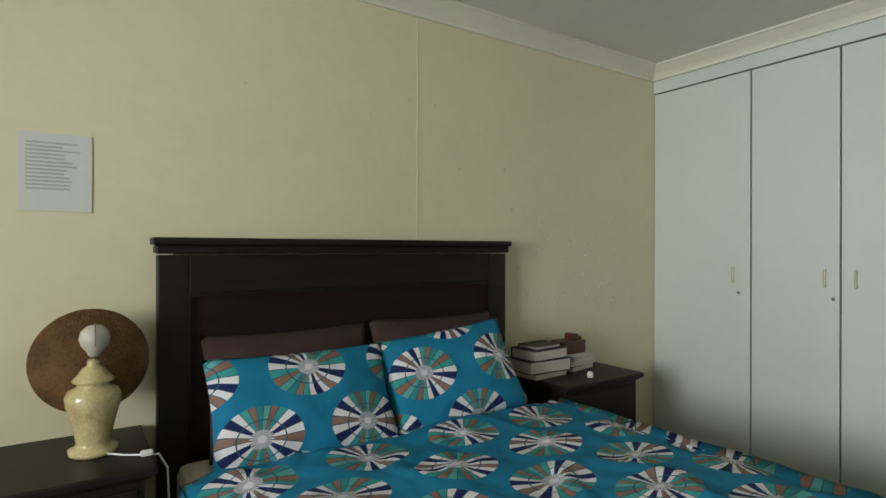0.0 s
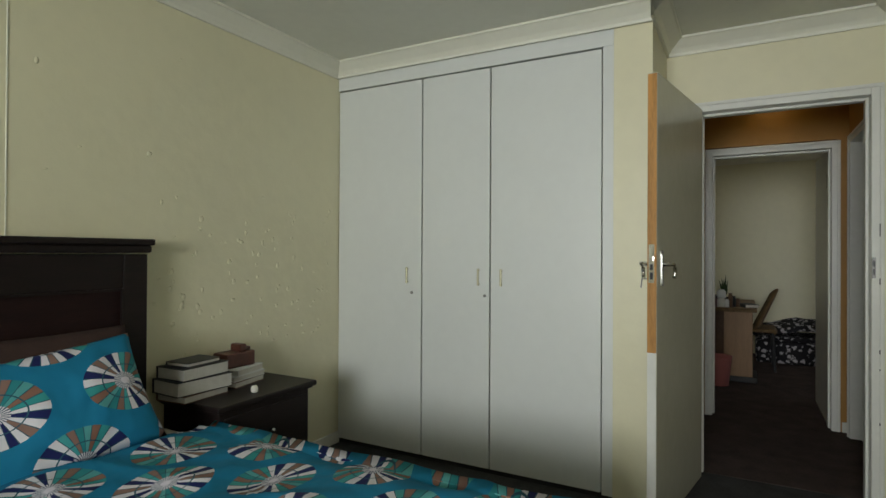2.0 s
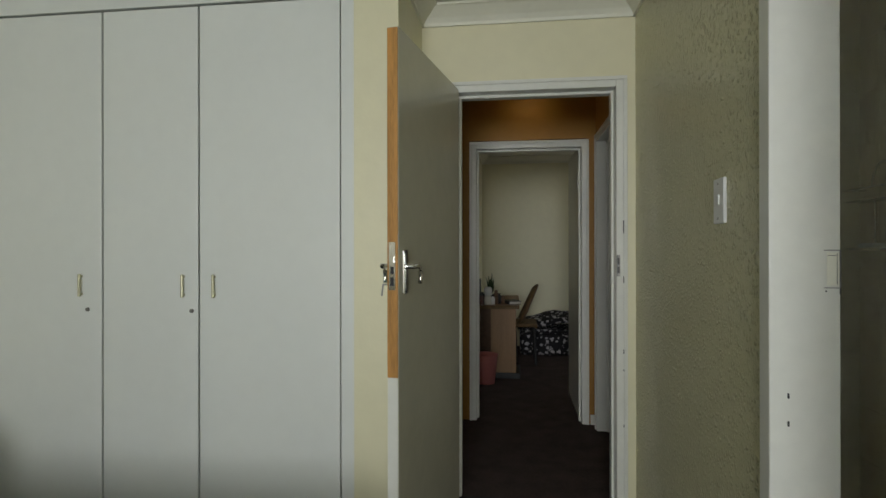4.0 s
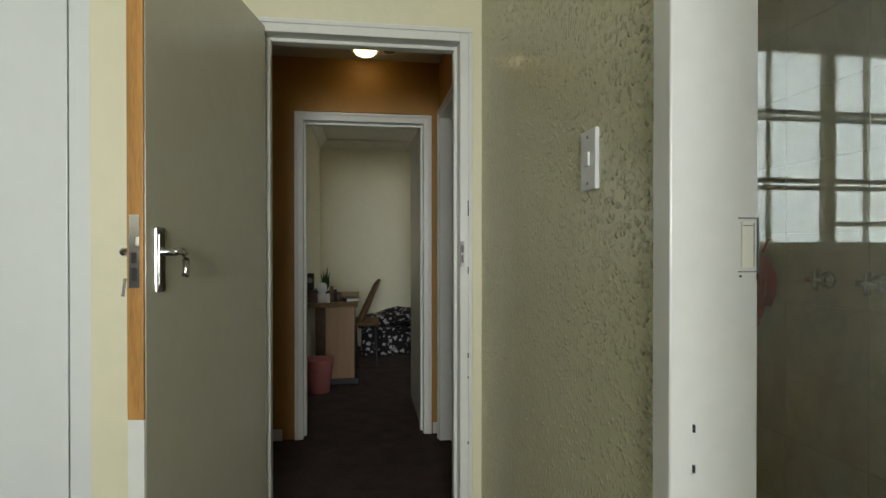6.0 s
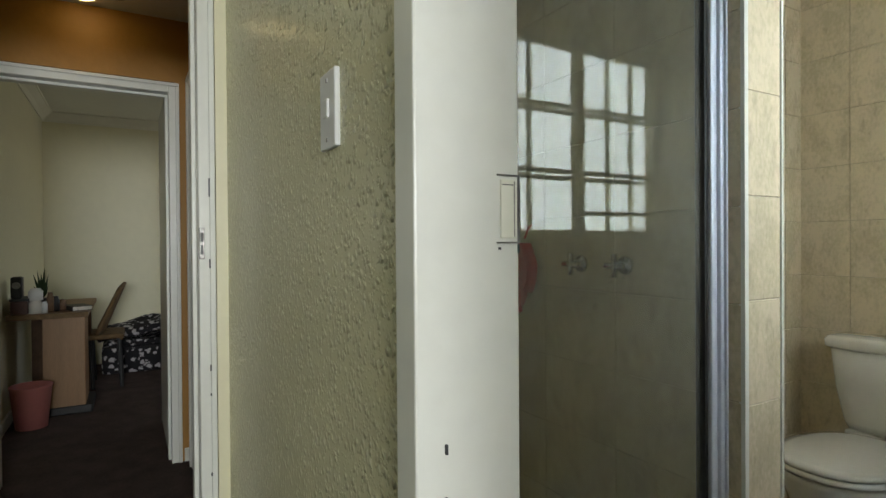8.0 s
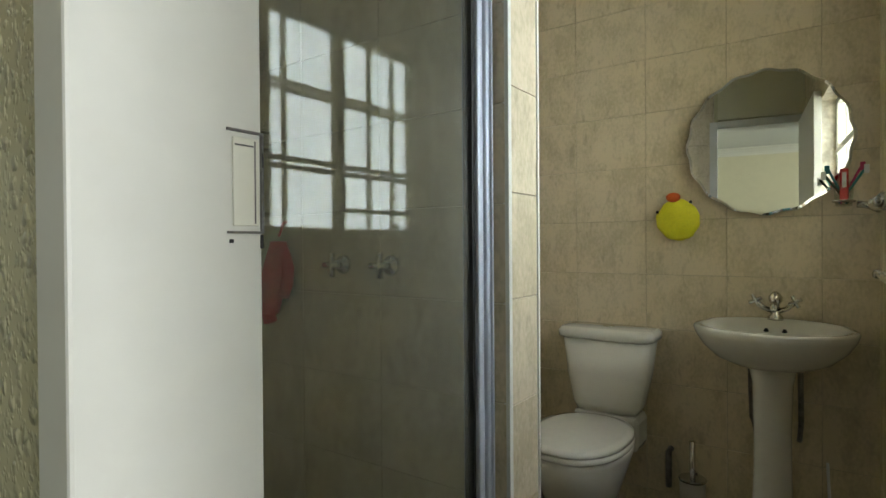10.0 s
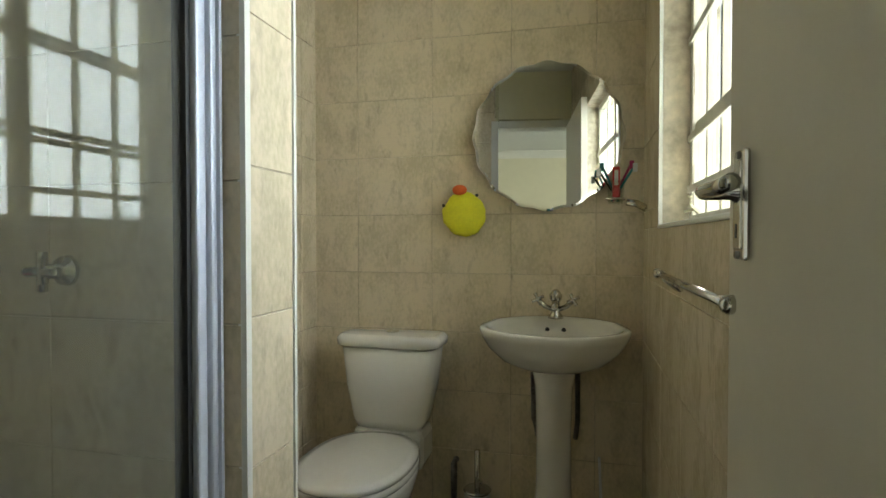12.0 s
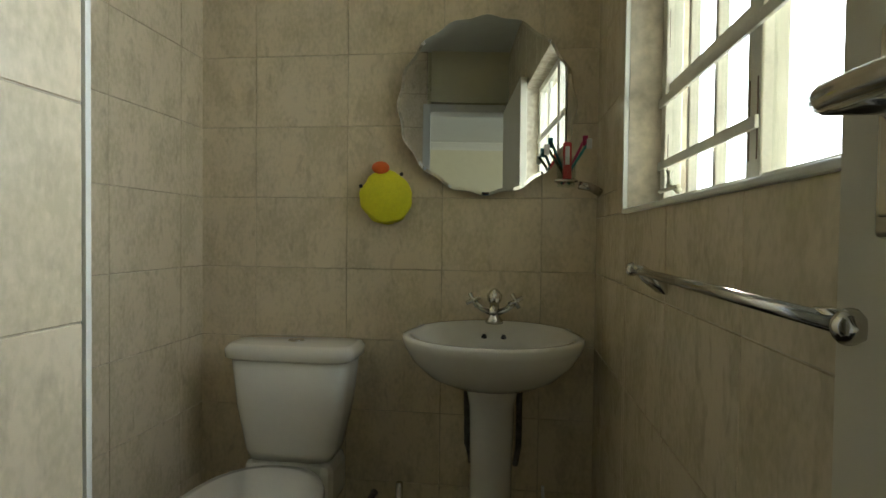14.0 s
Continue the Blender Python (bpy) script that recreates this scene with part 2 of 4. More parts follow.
def pinwheel_material():
    """Teal cotton printed with spoked discs, in metres of its UV."""
    m = bpy.data.materials.new("teal pinwheel cotton")
    m.use_nodes = True
    nt = m.node_tree
    b = nt.nodes["Principled BSDF"]
    b.inputs["Roughness"].default_value = 0.85
    b.inputs["Specular IOR Level"].default_value = 0.2

    def op(kind, a, c=None):
        n = nt.nodes.new("ShaderNodeMath")
        n.operation = kind
        for k, v in enumerate((a, c)):
            if v is None:
                continue
            if isinstance(v, (int, float)):
                n.inputs[k].default_value = v
            else:
                nt.links.new(v, n.inputs[k])
        return n.outputs[0]

    uv, sep = nt.nodes.new("ShaderNodeUVMap"), nt.nodes.new("ShaderNodeSeparateXYZ")
    nt.links.new(uv.outputs[0], sep.inputs[0])
    v = op("DIVIDE", sep.outputs[1], 0.235)
    row = op("FLOOR", v)
    u = op("ADD", op("DIVIDE", sep.outputs[0], 0.40), op("MULTIPLY", op("MODULO", row, 2.0), 0.5))
    lx = op("MULTIPLY", op("SUBTRACT", op("FRACT", u), 0.5), 0.40)
    ly = op("MULTIPLY", op("SUBTRACT", op("FRACT", v), 0.5), 0.235)
    r = op("SQRT", op("ADD", op("MULTIPLY", lx, lx), op("MULTIPLY", op("MULTIPLY", ly, ly), 1.75)))
    ang = op("MULTIPLY", op("ADD", op("ARCTAN2", ly, lx), math.pi), 26 / (2 * math.pi))
    sector = op("MODULO", op("ADD", op("FLOOR", ang), op("MULTIPLY", row, 3.0)), 13.0)
    ramp = nt.nodes.new("ShaderNodeValToRGB")
    cr = ramp.color_ramp
    cr.interpolation = "CONSTANT"
    cols = [(0.72, 0.70, 0.74), (0.015, 0.02, 0.10), (0.72, 0.70, 0.74), (0.04, 0.30, 0.30), (0.27, 0.14, 0.10), (0.10, 0.36, 0.36), (0.03, 0.24, 0.26),
            (0.25, 0.15, 0.12), (0.06, 0.33, 0.33), (0.72, 0.70, 0.74), (0.015, 0.02, 0.10), (0.72, 0.70, 0.74), (0.25, 0.15, 0.12)]
    while len(cr.elements) < 13:
        cr.elements.new(0.5)
    for k, c in enumerate(cols):
        cr.elements[k].position, cr.elements[k].color = k / 13, (*c, 1)
    nt.links.new(op("DIVIDE", op("ADD", sector, 0.5), 13.0), ramp.inputs[0])
    hub = op("LESS_THAN", r, 0.016)
    inside = op("LESS_THAN", r, 0.148)
    spoke = op("LESS_THAN", op("ABSOLUTE", op("SUBTRACT", op("FRACT", ang), 0.5)), 0.44)
    rim = op("LESS_THAN", op("ABSOLUTE", op("SUBTRACT", r, 0.085)), 0.0025)

    def mixed(fac, a, c):
        n = nt.nodes.new("ShaderNodeMix")
        n.data_type = "RGBA"
        nt.links.new(fac, n.inputs["Factor"])
        for k, val in (("A", a), ("B", c)):
            s = [i for i in n.inputs if i.name == k and i.type == "RGBA"][0]
            if isinstance(val, tuple):
                s.default_value = (*val, 1)
            else:
                nt.links.new(val, s)
        return [o for o in n.outputs if o.type == "RGBA"][0]

    teal = (0.012, 0.19, 0.335)
    c1 = mixed(spoke, (0.03, 0.10, 0.14), ramp.outputs[0])
    c2 = mixed(rim, c1, (0.03, 0.10, 0.14))
    ray = op("LESS_THAN", op("ABSOLUTE", op("SUBTRACT", op("FRACT", ang), 0.5)), 0.30)
    burst = mixed(ray, (0.02, 0.05, 0.12), (0.70, 0.68, 0.72))
    c2 = mixed(op("LESS_THAN", r, 0.042), c2, burst)
    c3 = mixed(hub, c2, (0.70, 0.66, 0.72))
    c4 = mixed(inside, teal, c3)
    nt.links.new(c4, b.inputs["Base Color"])
    nz, bp = nt.nodes.new("ShaderNodeTexNoise"), nt.nodes.new("ShaderNodeBump")
    nz.inputs["Scale"].default_value = 7
    bp.inputs["Strength"].default_value, bp.inputs["Distance"].default_value = 0.7, 0.035
    tc = nt.nodes.new("ShaderNodeTexCoord")
    nt.links.new(tc.outputs["Object"], nz.inputs["Vector"])
    nt.links.new(nz.outputs[0], bp.inputs["Height"])
    nt.links.new(bp.outputs[0], b.inputs["Normal"])
    return m


M["pinwheel"] = pinwheel_material()


def floral_material():
    """Black cotton with white and grey blossoms."""
    m = material("black and white floral cotton", (0.03, 0.028, 0.032), 0.9, 0.3, 20)
    nt = m.node_tree
    tc = [n for n in nt.nodes if n.type == "TEX_COORD"][0]
    nz, vo, ramp = nt.nodes.new("ShaderNodeTexNoise"), nt.nodes.new("ShaderNodeTexVoronoi"), nt.nodes.new("ShaderNodeValToRGB")
    vm = nt.nodes.new("ShaderNodeVectorMath")
    vm.operation, vm.inputs[1].default_value = "MULTIPLY_ADD", (0.06, 0.06, 0.06)
    nz.inputs["Scale"].default_value, vo.inputs["Scale"].default_value = 30, 19
    nt.links.new(tc.outputs["Object"], nz.inputs["Vector"])
    nt.links.new(nz.outputs["Color"], vm.inputs[0])
    nt.links.new(tc.outputs["Object"], vm.inputs[2])
    nt.links.new(vm.outputs[0], vo.inputs["Vector"])
    ramp.color_ramp.elements[0].position, ramp.color_ramp.elements[1].position = 0.30, 0.42
    ramp.color_ramp.elements[0].color, ramp.color_ramp.elements[1].color = (0.50, 0.48, 0.50, 1), (0.012, 0.011, 0.014, 1)
    nt.links.new(vo.outputs["Distance"], ramp.inputs[0])
    nt.links.new(ramp.outputs[0], nt.nodes["Principled BSDF"].inputs["Base Color"])
    return m


M["floral"] = floral_material()


# ---- mesh helpers ----
def box(x0, y0, z0, x1, y1, z1, bevel=0.0, bm=None):
    bm = bm or bmesh.new()
    r = bmesh.ops.create_cube(bm, size=1)
    for v in r["verts"]:
        v.co = Vector(((x0 + x1) / 2 + v.co.x * (x1 - x0), (y0 + y1) / 2 + v.co.y * (y1 - y0), (z0 + z1) / 2 + v.co.z * (z1 - z0)))
    if bevel:
        edges = list({e for v in r["verts"] for e in v.link_edges})
        bmesh.ops.bevel(bm, geom=edges, offset=bevel, segments=2, affect="EDGES", profile=0.5)
    return bm


def lathe(profile, steps=32, bm=None, at=(0, 0, 0), m=None, sx=1.0, sy=1.0):
    bm = bm or bmesh.new()
    rings = []
    for r, z in profile:
        ring = []
        for k in range(steps):
            a = 2 * math.pi * k / steps
            p = Vector((r * math.cos(a) * sx, r * math.sin(a) * sy, z))
            p = (m @ p) if m else p
            ring.append(bm.verts.new(p + Vector(at)))
        rings.append(ring)
    for a, b in zip(rings, rings[1:]):
        for k in range(steps):
            bm.faces.new((a[k], a[(k + 1) % steps], b[(k + 1) % steps], b[k]))
    for ring in (rings[0], rings[-1]):
        try:
            bm.faces.new(ring)
        except ValueError:
            pass
    return bm


def tube(points, radius, bm=None, steps=10):
    bm = bm or bmesh.new()
    pts = [Vector(p) for p in points]
    rings = []
    for i, p in enumerate(pts):
        d = (pts[min(i + 1, len(pts) - 1)] - pts[max(i - 1, 0)]).normalized()
        side = d.cross(Vector((0, 0, 1)) if abs(d.z) < 0.9 else Vector((1, 0, 0))).normalized()
        up = side.cross(d)
        rings.append([bm.verts.new(p + (side * math.cos(2 * math.pi * k / steps) + up * math.sin(2 * math.pi * k / steps)) * radius) for k in range(steps)])
    for a, b in zip(rings, rings[1:]):
        for k in range(steps):
            bm.faces.new((a[k], a[(k + 1) % steps], b[(k + 1) % steps], b[k]))
    bm.faces.new(rings[0])
    bm.faces.new(rings[-1])
    return bm


def loft(sections, bm=None, steps=40):
    """Sections of (z, centre x, centre y, half width, half depth, squareness)."""
    bm = bm or bmesh.new()
    rings = []
    for z, x, y, a, b, p in sections:
        ring = []
        for k in range(steps):
            t = 2 * math.pi * k / steps
            c, s = math.cos(t), math.sin(t)
            ring.append(bm.verts.new((x + a * math.copysign(abs(c) ** (2 / p), c), y + b * math.copysign(abs(s) ** (2 / p), s), z)))
        rings.append(ring)
    for a, b in zip(rings, rings[1:]):
        for k in range(steps):
            bm.faces.new((a[k], a[(k + 1) % steps], b[(k + 1) % steps], b[k]))
    bm.faces.new(rings[0])
    bm.faces.new(rings[-1])
    return bm


def part(name, bm, mat, parent=None, label="", smooth=False):
    me = bpy.data.meshes.new(name)
    bmesh.ops.recalc_face_normals(bm, faces=bm.faces)
    bm.to_mesh(me)
    bm.free()
    me.materials.append(M[mat])
    if smooth:
        for p in me.polygons:
            p.use_smooth = True
    ob = new(name, me)
    if parent:
        ob.parent = parent
    return tagged(ob, label) if label else ob


def thing(name, label, category, group="", kind=""):
    return tagged(new(name), label, category, group, kind)


def structure(name, bm, mat, label, category):
    return tagged(part(name, bm, mat), label, category, kind="structure")


def boxes(*items):
    bm = bmesh.new()
    for it in items:
        box(*it, bm=bm)
    return bm


# ---- structure ----
CEIL = 2.40
structure("floor", box(-2.2, -1.25, -0.1, 4.30, 1.95, 0.0), "darkcarpet", "dark grey wall-to-wall carpet in the bedroom", "floor")
structure("floor_passage", box(4.30, -2.9, -0.1, 9.2, 2.4, 0.002), "carpet", "brown grey carpet in passage and far room", "floor")
structure("floor_bathroom", box(2.0, -3.42, -0.1, 4.25, -1.25, 0.012), "floor_tile", "dark brown tiled bathroom floor", "floor")
structure("ceiling", boxes((-2.4, -1.26, CEIL, 4.32, 2.1, CEIL + 0.1), (2.16, -3.6, CEIL, 4.32, -1.26, CEIL + 0.1)), "ceiling", "plain off-white painted ceiling", "ceiling")
structure("ceiling_passage", box(4.32, -3.2, 2.33, 5.60, 2.5, 2.5), "ceiling", "white passage ceiling with a lamp", "ceiling")
structure("ceiling_far_room", box(5.60, -3.2, 2.40, 9.3, 2.5, 2.5), "ceiling", "white ceiling of the far room", "ceiling")
structure("wall_north", box(-2.3, 1.79, 0, 4.3, 1.95, CEIL), "cream", "cream painted wall behind the bed with bumps", "wall")
structure("wall_west", boxes((-2.32, -1.25, 0, -2.18, 1.79, 0.9), (-2.32, -1.25, 2.1, -2.18, 1.79, CEIL), (-2.32, -1.25, 0.9, -2.18, -0.95, 2.1), (-2.32, 0.55, 0.9, -2.18, 1.79, 2.1)), "cream", "cream wall with the bedroom window opening", "wall")
structure("wall_south", boxes((-2.3, -1.25, 0, 2.13, -1.116, CEIL), (2.13, -1.25, 2.06, 2.84, -1.116, CEIL)), "cream", "cream wall with the bathroom doorway", "wall")
structure("wall_stucco", boxes((2.86, -1.223, 0, 4.236, -1.116, CEIL), (2.838, -1.223, 2.055, 2.86, -1.116, CEIL)), "stucco", "rough cast glossy cream wall with light switch", "wall")
structure("wall_east", boxes((4.236, -0.22, 0, 4.33, 1.79, CEIL), (4.236, -1.25, 2.02, 4.33, -0.22, CEIL), (4.236, -1.25, 0, 4.33, -1.08, 2.02)), "cream", "cream wall with the bedroom doorway", "wall")
structure("wall_wardrobe_end", box(3.68, -0.105, 0, 4.236, 0.075, CEIL), "cream", "narrow cream wall end beside the wardrobe", "wall")
structure("wall_passage_east", boxes((5.52, -0.235, 0, 5.62, 0.05, 2.33), (5.52, -1.05, 2.005, 5.62, -0.235, 2.33), (5.52, -1.25, 0, 5.62, -1.05, 2.33), (5.52, 0.05, 2.005, 5.62, 0.85, 2.33), (5.52, 0.85, 0, 5.62, 2.4, 2.33)), "ochre", "ochre painted passage wall with doorways", "wall")
structure("wall_passage_south", boxes((4.33, -1.24, 0, 4.62, -1.12, 2.33), (5.42, -1.24, 0, 5.52, -1.12, 2.33), (4.62, -1.24, 2.0, 5.42, -1.12, 2.33)), "ochre", "ochre painted end wall of the passage", "wall")
structure("wall_passage_west", box(4.333, -0.2, 0, 4.345, 2.4, 2.33), "ochre", "ochre painted passage side wall", "wall")
structure("wall_passage_back", boxes((4.33, 2.4, 0, 9.2, 2.5, 2.4), (4.33, -3.2, 0, 5.62, -3.1, 2.4)), "cream", "plain closing wall", "wall")
structure("wall_far_north", box(5.62, -0.15, 0, 8.6, -0.03, 2.4), "cream", "cream wall beside the desk", "wall")
structure("wall_far_east", box(8.6, -3.2, 0, 8.72, 2.4, 2.4), "cream", "cream end wall of the far room", "wall")
structure("wall_far_south", boxes((5.5, -3.1, 0, 8.6, -2.98, 0.9), (5.5, -3.1, 2.1, 8.6, -2.98, 2.4), (5.5, -3.1, 0.9, 6.75, -2.98, 2.1), (8.45, -3.1, 0.9, 8.6, -2.98, 2.1)), "cream", "cream wall with the far room window opening", "wall")
structure("wall_far_west", box(5.54, -3.0, 0, 5.61, -1.25, 2.4), "cream", "cream wall of the far room", "wall")
structure("ground", box(-60, -60, -0.4, 60, 60, -0.12), "floor_tile", "brown earth outside the house", "ground")
structure("backdrop", box(0.3, -9.0, -0.1, 0.35, -1.4, 5.0), "outside", "plain bright overcast sky outside the bathroom", "backdrop")
# bathroom walls behind the tiles
WX, GX, PX, BY, SY = 2.322, 3.107, 3.046, -3.308, -2.03
WY0, WY1, WZ0, WZ1 = -2.887, -1.95, 1.166, 1.95
structure("wall_bath_west", boxes((2.18, -3.42, 0, WX, WY0, CEIL), (2.18, WY1, 0, WX - 0.0, -1.25, CEIL), (2.18, WY0, 0, WX, WY1, WZ0), (2.18, WY0, WZ1, WX, WY1, CEIL)), "grout", "tiled bathroom wall with a barred window", "wall")
structure("wall_bath_back", box(2.18, -3.43, 0, 4.3, BY, CEIL), "grout", "beige tiled wall behind toilet and basin", "wall")
structure("wall_nook", box(3.573, BY, 0, 3.66, SY - 0.14, CEIL), "grout", "beige tiled wall beside the toilet", "wall")
structure("wall_shower_south", box(PX, SY - 0.15, 0, 4.25, SY, CEIL), "grout", "tiled shower partition", "wall")
structure("wall_shower_east", box(4.15, SY, 0, 4.25, -1.236, CEIL), "grout", "tiled shower end wall", "wall")
structure("wall_bath_north", box(2.865, -1.236, 0, 4.25, -1.224, CEIL), "grout", "bathroom side of the partition", "wall")
structure("shower_kerb", box(3.05, SY, 0.012, 3.21, -1.240, 0.14, 0.005), "porcelain", "white raised shower kerb", "kerb")


# cornices: a coved strip swept along a wall
def cornice(name, p0, p1, inward, z=CEIL):
    prof = [(0, 0), (0, -0.085), (0.012, -0.085), (0.014, -0.07), (0.03, -0.05), (0.055, -0.03), (0.075, -0.014), (0.085, -0.012), (0.085, 0)]
    bm = bmesh.new()
    n = Vector((*inward, 0))
    a = [bm.verts.new(Vector((*p0, z - 0.002)) + n * d + Vector((0, 0, h))) for d, h in prof]
    b = [bm.verts.new(Vector((*p1, z - 0.002)) + n * d + Vector((0, 0, h))) for d, h in prof]
    for k in range(len(prof)):
        j = (k + 1) % len(prof)
        bm.faces.new((a[k], a[j], b[j], b[k]))
    return structure(name, bm, "cornice", "white coved plaster cornice", "cornice")


cornice("cornice_north", (-2.2, 1.789), (3.69, 1.789), (0, -1))
cornice("cornice_wardrobe", (3.67, 1.79), (3.67, -0.105), (-1, 0))
cornice("cornice_end", (3.60, -0.106), (4.236, -0.106), (0, -1))
cornice("cornice_east", (4.235, -0.106), (4.235, -1.116), (-1, 0))
cornice("cornice_stucco", (2.4, -1.115), (4.236, -1.115), (0, 1))
cornice("cornice_far", (8.599, -0.15), (8.599, -3), (-1, 0))
cornice("cornice_far_side", (5.62, -0.151), (8.6, -0.151), (0, -1))
for nm, b in (("baseboard_north", (2.5, 1.775, 0, 3.69, 1.79, 0.07)), ("baseboard_passage", (5.505, -0.16, 0, 5.52, 0.0, 0.07)), ("baseboard_far", (5.7, -0.165, 0, 8.6, -0.15, 0.08)),
              ("baseboard_passage_south", (5.505, -1.12, 0, 5.52, -1.08, 0.07))):
    structure(nm, box(*b, 0.003), "trim", "white painted skirting board", "skirting")
structure("trim_seam", box(1.874, 1.787, 0.5, 1.879, 1.79, 2.315, 0.001), "cornice", "thin vertical panel joint strip", "trim")


def paint_lumps():
    """Low rounded lumps and runs under the wall paint."""
    rnd, bm = random.Random(11), bmesh.new()
    for k in range(115):
        near = k < 100
        x = rnd.uniform(2.42, 3.6) if near else rnd.uniform(0.3, 3.6)
        zc = 0.72 + 0.75 * rnd.random() ** 1.4 if near else rnd.uniform(1.0, 2.2)
        w, h = rnd.uniform(0.004, 0.013), rnd.uniform(0.004, 0.016)
        r_ = bmesh.ops.create_icosphere(bm, subdivisions=2, radius=1)
        for v in r_["verts"]:
            c = v.co * (1 + 0.3 * noise.noise(v.co * 1.7 + Vector((k, 0, 0))))
            v.co = Vector((x + c.x * w, 1.790 + c.y * 0.0035, zc + c.z * h))
    return bm


tagged(part("wall_relief", paint_lumps(), "cream", smooth=True), "small paint lumps on the cream wall", "wall", kind="structure")


# door frames: stepped steel profile
def door_frame(name, axis, plane, a0, a1, top, depth, face, label, rebate=True):
    """axis: 'x' for a wall of constant x. Members run round the opening a0 to a1."""
    e = thing(name, label, "door frame", kind="structure")
    s = 1 if depth > 0 else -1

    def slab(lo, hi, z0, z1, d0, d1):
        c0, c1 = sorted((plane + d0 * s, plane + d1 * s))
        return box(c0, lo, z0, c1, hi, z1, 0.003) if axis == "x" else box(lo, c0, z0, hi, c1, z1, 0.003)

    dp = abs(depth)
    for lo, hi, step in ((a0 - face, a0, 0), (a1, a1 + face, 0)):
        part("jamb", slab(lo, hi, 0.003, top + face, -0.018, dp), "trim", e)
    part("head", slab(a0, a1, top, top + face, -0.018, dp), "trim", e)
    if not rebate:
        return e
    part("stop", slab(a0, a0 + 0.014, 0.003, top, 0.045, dp), "trim", e)
    part("stop", slab(a1 - 0.014, a1, 0.003, top, 0.045, dp), "trim", e)
    part("stop", slab(a0 + 0.014, a1 - 0.014, top - 0.014, top, 0.045, dp), "trim", e)
    part("lip", slab(a0 - face, a0 - face + 0.018, 0.003, top + face - 0.018, -0.026, -0.018), "trim", e)
    part("lip", slab(a1 + face - 0.018, a1 + face, 0.003, top + face - 0.018, -0.026, -0.018), "trim", e)
    part("lip", slab(a0 - face, a1 + face, top + face - 0.018, top + face, -0.026, -0.018), "trim", e)
    return e


f1 = door_frame("door_frame_bedroom", "x", 4.236, -1.025, -0.28, 1.985, 0.095, 0.05, "white enamelled steel frame of the bedroom door")
part("strike_plate", box(4.214, -1.042, 1.10, 4.2175, -1.026, 1.20, 0.002), "steel", f1, "worn steel strike plate")
part("strike_slot", boxes((4.2125, -1.038, 1.115, 4.2145, -1.030, 1.145), (4.2125, -1.038, 1.155, 4.2145, -1.030, 1.185)), "black", f1)
for z, h in ((1.30, 0.06), (0.74, 0.02), (0.66, 0.008), (0.40, 0.012), (1.07, 0.03)):
    part("paint_chip", box(4.2085, -1.0585, z, 4.2105, -1.0545, z + h), "black", f1)
door_frame("door_frame_far", "x", 5.52, -1.02, -0.285, 1.945, 0.10, 0.05, "white enamelled frame of the far room")
door_frame("door_frame_side", "x", 5.52, 0.10, 0.83, 1.97, 0.10, 0.05, "white frame of a side room door")
door_frame("door_frame_end", "y", -1.12, 4.67, 5.37, 1.95, -0.12, 0.05, "white frame at the passage end")
f5 = door_frame("door_frame_bathroom", "y", -1.116, 2.18, 2.842, 2.0, -0.125, 0.05, "white enamelled steel frame of the bathroom door", False)
part("strike_plate", boxes((2.8390, -1.2405, 1.2225, 2.8418, -1.208, 1.2245), (2.8390, -1.2405, 1.142, 2.8418, -1.208, 1.144), (2.8390, -1.2405, 1.144, 2.8418, -1.2385, 1.2225)), "steel", f5, "chipped steel strike cut-out")
part("strike_box", box(2.8396, -1.2365, 1.148, 2.8417, -1.2125, 1.2185, 0.001), "cornice", f5)
part("strike_lip", boxes((2.8392, -1.2330, 1.150, 2.8416, -1.2318, 1.2165), (2.8392, -1.2310, 1.2115, 2.8416, -1.2140, 1.2128)), "steel", f5)
part("strike_chip", boxes((2.8388, -1.2120, 1.1345, 2.8419, -1.2100, 1.1375), (2.8388, -1.2395, 1.130, 2.8419, -1.2385, 1.141), (2.8388, -1.2400, 1.196, 2.8419, -1.2388, 1.208)), "black", f5)
for z in (0.905, 0.845, 0.62):
    part("paint_chip", box(2.838, -1.137, z, 2.843, -1.1345, z + 0.011), "black", f5)


